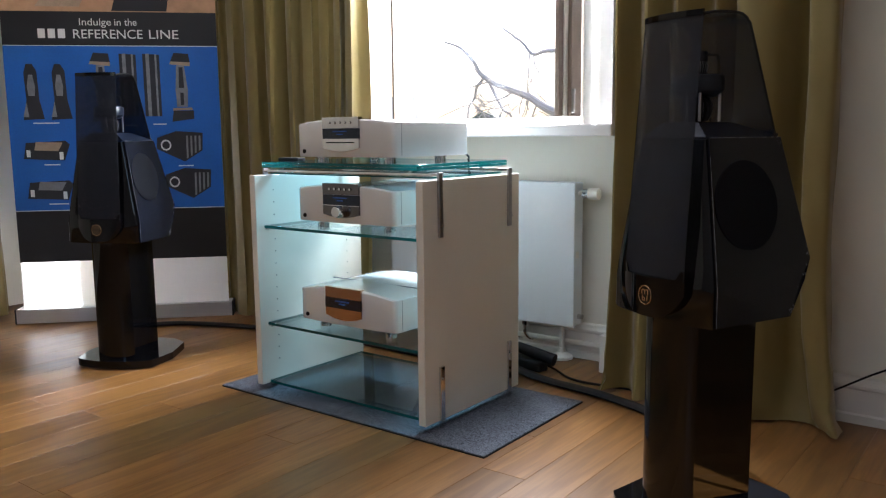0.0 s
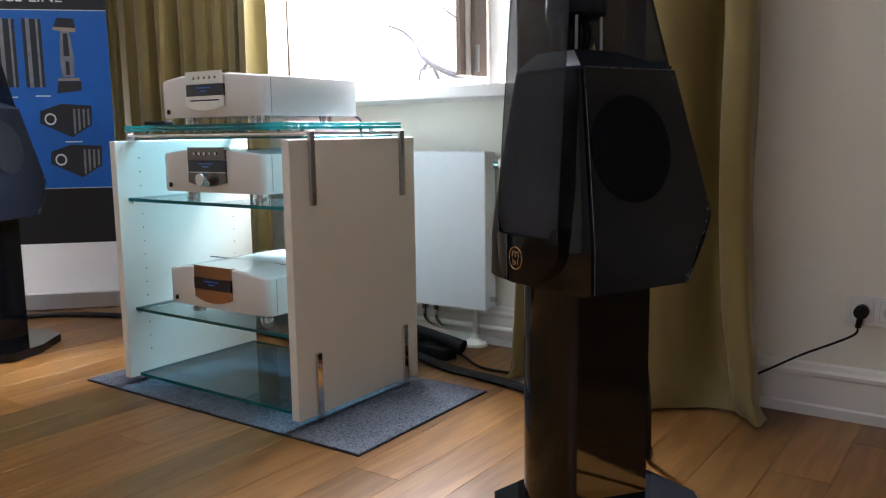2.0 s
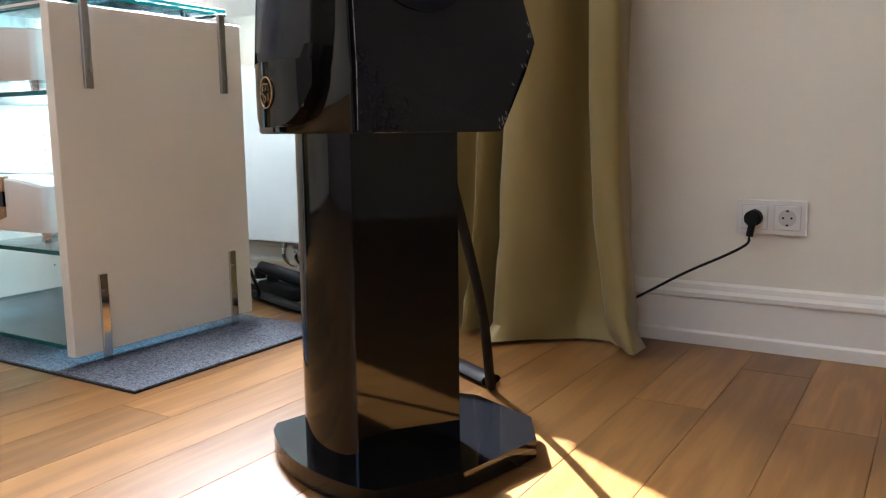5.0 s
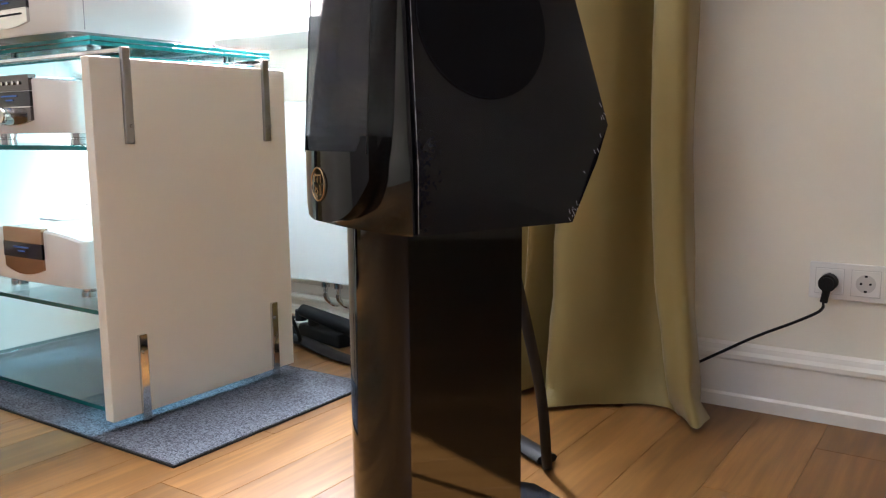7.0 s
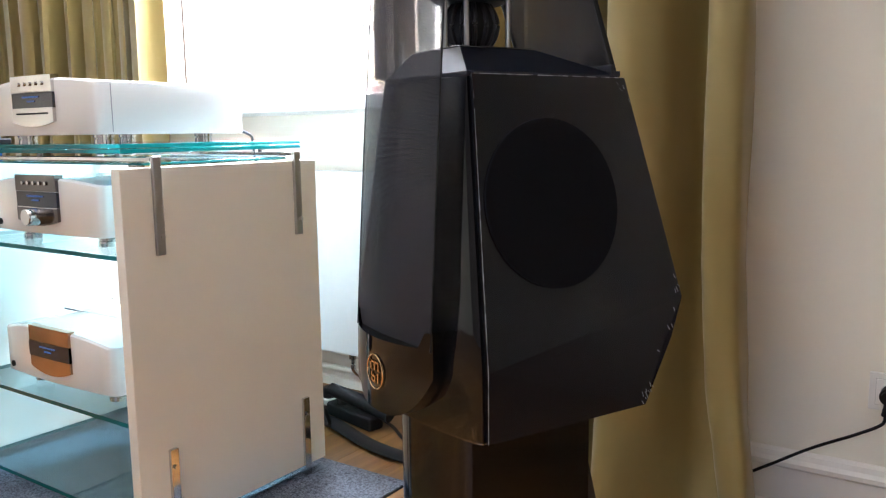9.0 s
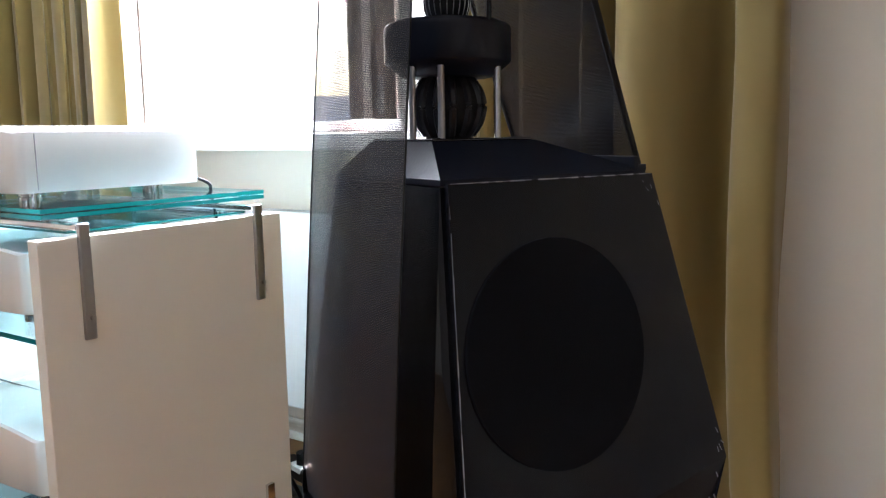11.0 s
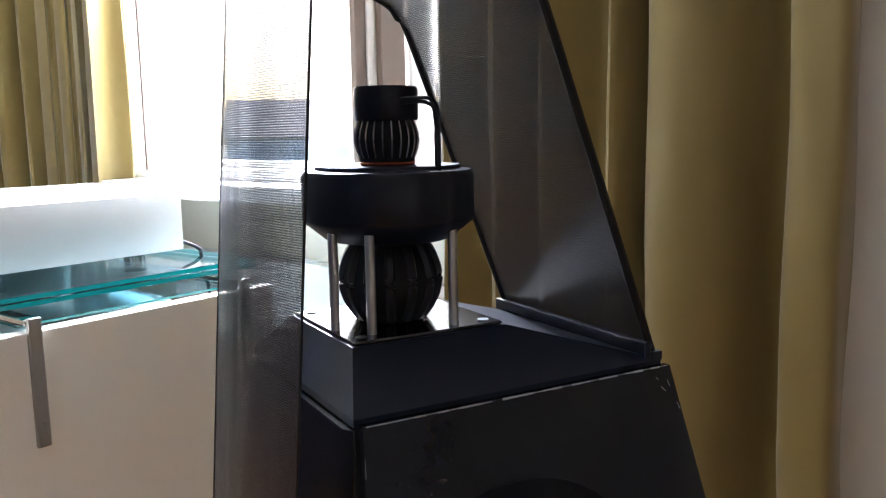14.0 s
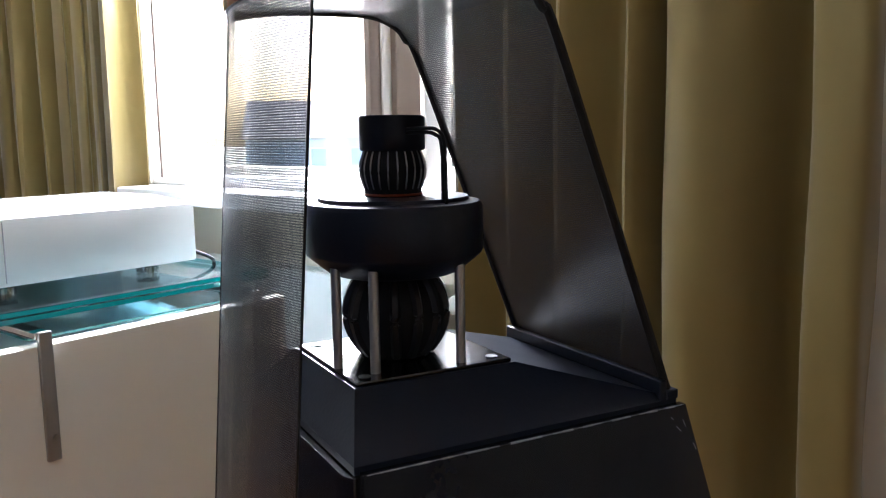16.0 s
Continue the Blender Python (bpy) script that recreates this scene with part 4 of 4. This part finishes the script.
for word, x, wd_ in (("Indulge", 0.415, 0.16), ("in", 0.592, 0.032), ("the", 0.642, 0.062)):
    lettering(word, 0.052, x, 1.585, wd_)
for word, x, wd_ in (("REFERENCE", 0.382, 0.35), ("LINE", 0.765, 0.15)):
    lettering(word, 0.066, x, 1.518, wd_)
part("brand_bars", joined(*[box(x, x + 0.036, -0.0022, -0.0012, 1.518, 1.566) for x in (0.206, 0.256, 0.306)]), PRINTW, ban, "three plain white bars")


def flat_print(name, shapes, label):
    """Flat printed picture of plain shapes: (material, corners)."""
    for i, (material, pts) in enumerate(shapes):
        y = -0.0016 - 0.0004 * i
        bm = rings([[(x, y, z) for x, z in pts], [(x, y + 0.0004, z) for x, z in pts]])
        part(name, bm, material, ban, label)


for x in (0.155, 0.295):
    flat_print("speaker_picture", [
        (PRINTD, [(x - 0.05, 1.095), (x + 0.055, 1.1), (x + 0.035, 1.2), (x + 0.03, 1.35), (x + 0.01, 1.385), (x - 0.02, 1.385), (x - 0.035, 1.34), (x - 0.03, 1.2)]),
        (PRINTG, [(x - 0.018, 1.22), (x + 0.014, 1.22), (x + 0.018, 1.27), (x + 0.008, 1.33), (x - 0.012, 1.33), (x - 0.022, 1.27)]),
        (PRINTG, [(x - 0.05, 1.11), (x - 0.022, 1.11), (x - 0.03, 1.19)])], "small printed loudspeaker picture")
for x in (0.505, 0.915):
    flat_print("tower_picture", [
        (PRINTD, [(x - 0.055, 1.08), (x + 0.06, 1.095), (x + 0.06, 1.14), (x - 0.045, 1.14)]),
        (PRINTT, [(x - 0.05, 1.14), (x + 0.058, 1.143), (x + 0.05, 1.156), (x - 0.045, 1.153)]),
        (PRINTG, [(x - 0.025, 1.16), (x + 0.03, 1.16), (x + 0.035, 1.25), (x + 0.02, 1.38), (x - 0.02, 1.38), (x - 0.03, 1.25)]),
        (PRINTD, [(x - 0.012, 1.26), (x + 0.016, 1.26), (x + 0.012, 1.37), (x - 0.008, 1.37)]),
        (PRINTD, [(x - 0.006, 1.17), (x + 0.012, 1.17), (x + 0.012, 1.235), (x - 0.006, 1.235)]),
        (PRINTT, [(x - 0.055, 1.385), (x + 0.05, 1.375), (x + 0.052, 1.395), (x - 0.05, 1.40)]),
        (PRINTD, [(x - 0.05, 1.40), (x + 0.052, 1.395), (x + 0.045, 1.44), (x - 0.03, 1.445)])], "small printed tower picture")
for x in (0.645, 0.765):
    flat_print("column_picture", [
        (PRINTD, [(x - 0.042, 1.11), (x + 0.044, 1.11), (x + 0.044, 1.435), (x - 0.042, 1.44)]),
        (PRINTG, [(x - 0.026, 1.11), (x - 0.008, 1.11), (x - 0.008, 1.44), (x - 0.026, 1.44)]),
        (PRINTG, [(x + 0.02, 1.11), (x + 0.03, 1.11), (x + 0.03, 1.437), (x + 0.02, 1.437)])], "small printed column picture")
for x, z in ((0.205, 0.935), (0.21, 0.724)):
    flat_print("player_picture", [
        (PRINTD, [(x - 0.115, z - 0.045), (x + 0.09, z - 0.055), (x + 0.12, z + 0.03), (x + 0.1, z + 0.05), (x - 0.1, z + 0.04)]),
        (PRINTT if z > 0.8 else PRINTG, [(x - 0.06, z + 0.0), (x + 0.06, z - 0.005), (x + 0.085, z + 0.04), (x - 0.05, z + 0.045)]),
        (PRINTW, [(x - 0.1, z - 0.035), (x - 0.08, z - 0.036), (x - 0.08, z + 0.0), (x - 0.1, z + 0.002)]),
        (PRINTW, [(x + 0.065, z - 0.05), (x + 0.085, z - 0.05), (x + 0.085, z - 0.01), (x + 0.065, z - 0.01)])], "small printed player picture")
for x, z in ((0.895, 0.945), (0.93, 0.745)):
    flat_print("amplifier_picture", [
        (PRINTD, [(x - 0.125, z - 0.01), (x + 0.02, z - 0.08), (x + 0.115, z - 0.02), (x + 0.12, z + 0.075), (x - 0.02, z + 0.085), (x - 0.12, z + 0.05)]),
        *[(PRINTG, [(x + 0.03 + 0.022 * k, z - 0.065 + 0.014 * k), (x + 0.04 + 0.022 * k, z - 0.06 + 0.014 * k), (x + 0.042 + 0.022 * k, z + 0.06), (x + 0.032 + 0.022 * k, z + 0.06)]) for k in range(4)],
        (PRINTW, [(x - 0.075 + 0.028 * math.cos(a), z + 0.01 + 0.03 * math.sin(a)) for a in [k * math.pi / 6 for k in range(12)]]),
        (PRINTD, [(x - 0.075 + 0.02 * math.cos(a), z + 0.01 + 0.021 * math.sin(a)) for a in [k * math.pi / 6 for k in range(12)]])], "small printed amplifier picture")
for x, z, w in ((0.15, 1.075, 0.13), (0.60, 1.06, 0.08), (0.76, 1.065, 0.07), (0.19, 0.855, 0.08), (0.2, 0.645, 0.1), (0.88, 0.84, 0.08)):
    part("caption_bar", box(x, x + w, -0.0022, -0.0012, z, z + 0.006), PRINTW, ban, "unreadable caption as a pale bar")
flat_print("photo_shape", [(BANBLACK, [(0.58, 1.66), (0.86, 1.66), (0.87, 1.72), (0.6, 1.73)]), (PRINTT, [(0.2, 1.68), (0.42, 1.68), (0.44, 1.72), (0.24, 1.73)])], "dark shape in the photograph")

# picture behind the banner
pic = thing("framed_picture", pose(-3.40, 2.965, 1.62), "dark framed picture on the wall", "picture")
part("frame", box(-0.12, 0.06, -0.025, 0.0, -0.22, 0.45, 0.003), MATTE, pic)
part("sheet", box(-0.1, 0.04, -0.027, -0.0255, -0.2, 0.43), PRINTD, pic)

# ---- socket, plug and cord ----
sock = thing("wall_socket", pose(-0.006, Y1, 0.334), "white double wall socket with a black plug", "socket")
part("cover_frame", box(-0.081, 0.081, -0.008, 0.0, -0.0425, 0.0425, 0.002), PLASTICW, sock)
for x in (-0.0375, 0.0375):
    part("insert_gap", box(x - 0.0305, x + 0.0305, -0.0086, -0.0078, -0.0305, 0.0305), PLASTICG, sock, "grey shadow gap round the insert")
    ins = part("insert", box(x - 0.029, x + 0.029, -0.011, -0.0082, -0.029, 0.029, 0.001), PLASTICW, sock)
    part("well", rod((x, -0.0112, 0), (x, -0.0118, 0), 0.0205, 28), PLASTICG, ins, "round grey socket well")
    part("holes", joined(rod((x - 0.0095, -0.0117, 0), (x - 0.0095, -0.0125, 0), 0.0028), rod((x + 0.0095, -0.0117, 0), (x + 0.0095, -0.0125, 0), 0.0028),
                         box(x - 0.003, x + 0.003, -0.0125, -0.0117, 0.015, 0.0195), box(x - 0.003, x + 0.003, -0.0125, -0.0117, -0.0195, -0.015)), RUBBER, ins)
plug = thing("power_plug", pose(-0.0435, Y1 - 0.012, 0.333), "round black mains plug with its cord", "plug")
part("plug_body", joined(rod((0, 0, 0), (0, -0.03, 0), 0.0195, 24), rod((0, -0.03, 0), (0, -0.038, 0), 0.015, 24), rod((0, -0.022, -0.008), (-0.006, -0.024, -0.045), 0.0085)), RUBBER, plug, "", True)
part("cord", tube([(-0.006, -0.024, -0.045), (-0.012, -0.025, -0.065), (-0.06, -0.03, -0.095), (-0.15, -0.045, -0.142), (-0.24, -0.07, -0.196), (-0.33, -0.08, -0.25), (-0.45, -0.07, -0.312), (-0.56, -0.06, -0.322)], 0.0035), RUBBER, plug, "black power cord", True)

# ---- cables on the floor ----
def cable(name, pts, r, flat, label, material=RUBBER):
    c = part(name, tube(pts, r, 10, 8, flat), material, None, smooth=True)
    return tagged(c, label, "cable")


cable("speaker_cable", [(-1.95, 2.75, 0.012), (-1.65, 2.83, 0.014), (-1.35, 2.74, 0.012), (-1.1, 2.70, 0.012), (-0.86, 2.62, 0.012), (-0.65, 2.48, 0.012), (-0.47, 2.38, 0.012)], 0.026, 0.45, "thick black braided speaker cable on the floor")
cable("speaker_cable", [(-0.47, 2.38, 0.012), (-0.45, 2.34, 0.02), (-0.42, 2.25, 0.2), (-0.385, 2.10, 0.42), (-0.375, 2.03, 0.53), (-0.38, 2.02, 0.56)], 0.0105, 0.5, "black braided cable rising to the loudspeaker")
cable("speaker_cable", [(-3.58, 2.36, 0.012), (-3.45, 2.50, 0.012), (-3.2, 2.62, 0.012), (-2.9, 2.70, 0.012), (-2.4, 2.76, 0.012), (-1.95, 2.75, 0.012)], 0.024, 0.45, "thick black speaker cable behind the rack")
cable("power_cable", [(-1.72, 2.92, 0.02), (-1.55, 2.93, 0.03), (-1.4, 2.90, 0.012), (-1.25, 2.82, 0.006), (-1.0, 2.84, 0.006)], 0.005, 1.0, "thin black power cable on the floor")
cable("unit_cable", [(-1.70, 2.52, 0.66), (-1.66, 2.56, 0.55), (-1.68, 2.60, 0.4), (-1.60, 2.66, 0.15), (-1.66, 2.74, 0.02), (-1.8, 2.78, 0.012)], 0.006, 1.0, "black cable hanging behind the rack")
cable("unit_cable", [(-1.64, 2.52, 0.66), (-1.61, 2.57, 0.5), (-1.54, 2.62, 0.3), (-1.5, 2.7, 0.12), (-1.55, 2.78, 0.02), (-1.7, 2.84, 0.012)], 0.006, 1.0, "black cable hanging behind the rack")
cable("unit_cable", [(-1.90, 2.53, 0.32), (-1.86, 2.58, 0.2), (-1.78, 2.62, 0.08), (-1.7, 2.7, 0.015), (-1.6, 2.75, 0.012)], 0.006, 1.0, "black cable hanging behind the rack")
cable("unit_cable", [(-1.62, 2.49, 0.95), (-1.60, 2.52, 0.93), (-1.585, 2.55, 0.912), (-1.60, 2.57, 0.88), (-1.60, 2.6, 0.7), (-1.62, 2.62, 0.5)], 0.004, 1.0, "thin black cable behind the disc player")
strip = thing("power_strip", pose(-1.58, 2.90, 0, 0, 0, -14), "black multi-way power strip behind the rack", "power strip")
part("housing", box(-0.2, 0.16, -0.03, 0.03, 0.0, 0.045, 0.01, 3), RUBBER, strip)
for x in (-0.1, -0.02):
    part("plug", rod((x, 0, 0.045), (x, 0, 0.083), 0.02, 20), RUBBER, strip)
part("wrap", box(-0.135, -0.07, -0.032, 0.032, 0.03, 0.0475, 0.003), PLASTICG, strip, "clear plastic wrap")
blk = tagged(part("cable_block", tube([(-1.62, 2.87, 0.10), (-1.5, 2.88, 0.075), (-1.39, 2.89, 0.05)], lambda t: 0.022 + 0.008 * t, 12, 8, 0.9), RUBBER, None, smooth=True), "thick black filter sleeve of a power cable", "cable")
tagged(part("cable_tag", box(-0.361, -0.353, 2.028, 2.044, 0.385, 0.41, 0.002), YELLOW), "small yellow tag on the speaker cable", "tag")
tagged(part("remote_control", box(-2.17, -2.06, 2.10, 2.14, 0.9005, 0.915, 0.003), RUBBER), "slim black remote control on the glass top", "remote control")

# ---- outside ----
tagged(part("ground", box(-400, 400, 3.6, 900, -3.6, -3.5), GROUND), "flat garden ground below the window", "ground", kind="structure")


def branch(bm_list, p, d, length, r, depth, rnd):
    pts, q, dd = [p], p.copy(), d.copy()
    for k in range(4):
        dd = (dd + Vector((rnd.uniform(-0.35, 0.35), rnd.uniform(-0.2, 0.2), rnd.uniform(-0.3, 0.35)))).normalized()
        q = q + dd * (length / 4)
        pts.append(q.copy())
    bm_list.append(tube(pts, lambda t: r * (1 - 0.65 * t), 6, 3))
    if depth:
        for k in range(3):
            i = rnd.randint(1, 4)
            nd = (dd + Vector((rnd.uniform(-0.9, 0.9), rnd.uniform(-0.5, 0.5), rnd.uniform(-0.5, 0.8)))).normalized()
            branch(bm_list, pts[i], nd, length * rnd.uniform(0.45, 0.7), r * 0.45, depth - 1, rnd)


rnd = random.Random(21)
tree = thing("bare_tree", pose(0, 0, 0), "bare leafless tree outside the window", "tree")
part("trunk", tube([(-3.2, 8.4, -4.0), (-3.3, 8.4, -1.0), (-3.2, 8.3, 0.9), (-3.3, 8.3, 2.4), (-3.5, 8.2, 4.5)], lambda t: 0.2 - 0.12 * t, 12, 6), BARK, tree, smooth=True)
limbs = [
    tube([(-3.2, 8.3, 0.8), (-4.26, 8.0, 1.22), (-4.62, 8.0, 1.41), (-5.04, 8.0, 1.56), (-5.28, 8.0, 1.70), (-5.37, 8.0, 1.84), (-5.56, 8.0, 2.01), (-5.8, 8.0, 2.1)], lambda t: 0.055 - 0.043 * t, 8, 5),
    tube([(-5.20, 8.0, 1.66), (-5.32, 8.0, 1.55), (-5.36, 8.0, 1.42), (-5.44, 8.0, 1.31), (-5.47, 8.0, 1.1)], lambda t: 0.024 - 0.012 * t, 8, 5),
    tube([(-5.15, 8.0, 1.60), (-5.05, 8.0, 1.42), (-4.95, 8.0, 1.27), (-4.85, 8.0, 1.20), (-4.8, 8.0, 1.0)], lambda t: 0.024 - 0.012 * t, 8, 5),
    tube([(-3.25, 8.3, 1.7), (-4.26, 8.0, 1.89), (-4.55, 8.0, 1.87), (-4.70, 8.0, 2.01), (-4.96, 8.0, 2.19), (-5.1, 8.0, 2.3)], lambda t: 0.03 - 0.022 * t, 8, 5)]
for px, pz, dx, dz, ln, r in ((-4.8, 1.48, -0.8, -0.35, 0.7, 0.014), (-5.1, 1.6, -0.9, -0.1, 0.6, 0.014), (-5.33, 1.75, -0.9, 0.3, 0.5, 0.012), (-5.4, 1.35, -0.7, -0.4, 0.5, 0.01), (-5.35, 1.5, 0.5, -0.6, 0.5, 0.01),
                              (-4.6, 1.9, 0.1, -0.8, 0.5, 0.012), (-4.55, 1.88, 0.5, -0.8, 0.5, 0.012), (-4.75, 2.05, -0.8, -0.1, 0.6, 0.01), (-4.95, 1.3, -0.6, -0.5, 0.6, 0.01), (-4.5, 1.35, -0.5, -0.6, 0.6, 0.012)):
    branch(limbs, Vector((px, 8.0, pz)), Vector((dx, rnd.uniform(-0.2, 0.2), dz)).normalized(), ln, r, 2, rnd)
for k in range(26):
    px = rnd.uniform(-5.5, -4.3)
    branch(limbs, Vector((px, 8.0 + rnd.uniform(-0.3, 0.3), 1.05 + rnd.uniform(-0.05, 0.3))), Vector((rnd.uniform(-0.9, 0.9), 0, rnd.uniform(-0.3, 0.9))).normalized(), rnd.uniform(0.25, 0.5), 0.008, 1, rnd)
part("branches", joined(*limbs), BARK, tree, "thin bare branches", True)
hedge = bmesh.new()
for k in range(240):
    x = rnd.uniform(-9.5, -2)
    c = Vector((x, rnd.uniform(11, 13), rnd.uniform(-3.4, 0.85 + 0.35 * math.sin(1.3 * x))))
    bmesh.ops.create_icosphere(hedge, subdivisions=1, radius=rnd.uniform(0.15, 0.42), matrix=Matrix.Translation(c) @ pose(0, 0, 0, rnd.uniform(0, 90), rnd.uniform(0, 90), 0))
for v in hedge.verts:
    v.co += Vector((rnd.uniform(-0.1, 0.1), rnd.uniform(-0.1, 0.1), rnd.uniform(-0.1, 0.1)))
tagged(part("hedge", hedge, BUSH), "dark uneven hedge far outside the window", "hedge", kind="stuff")
house = thing("house", pose(-42, 42.1, -4.5, 0, 0, 45), "pale rendered house beyond the garden", "house")
part("wall", box(-6, 6, -4, 4, 0, 5.6), HOUSE, house)
part("roof", rings([[(x, -4.3, 5.6), (x, 0, 8.2), (x, 4.3, 5.6)] for x in (-6.3, 6.3)]), BARK, house)
for x in (-4, -1.3, 1.3, 4):
    for z in (1.0, 3.6):
        w = part("window", box(x - 0.6, x + 0.6, -4.06, -4.0, z, z + 1.4), WINPAINT, house)
        part("pane", box(x - 0.5, x + 0.5, -4.09, -4.065, z + 0.1, z + 1.3), PANEGREY, w)

# ---- floor planks ----
PW = 0.15
lengths = (1.6, 1.15, 1.95)
plank_mesh = {}


def plank_of(ln):
    key = round(ln, 2)
    if key not in plank_mesh:
        bm = box(0.0003, PW - 0.0003, 0.0004, key - 0.0004, -0.014, 0.0, 0.0007, 1)
        me = bpy.data.meshes.new("plank")
        bm.to_mesh(me)
        bm.free()
        me.materials.append(OAK)
        plank_mesh[key] = me
    return plank_mesh[key]


JOINTS = {33: 2.453, 35: 2.45, 27: 1.888, 18: 1.676}
prnd = random.Random(4)
for c in range(62):
    x = -0.173 + (c - 33) * PW
    if x < X0 - 0.14 or x > X1:
        continue
    y = -2.64
    ln = prnd.uniform(0.4, 1.9)
    if c in JOINTS:
        ln = JOINTS[c] - y - 3.2
    while y < 3.05:
        ln = min(ln, 3.16 - y)
        ob = new("plank", plank_of(ln))
        ob.location, ob.parent = (x, y, 0), floor
        y += round(ln, 2)
        ln = 1.6 if c in JOINTS else prnd.choice(lengths)
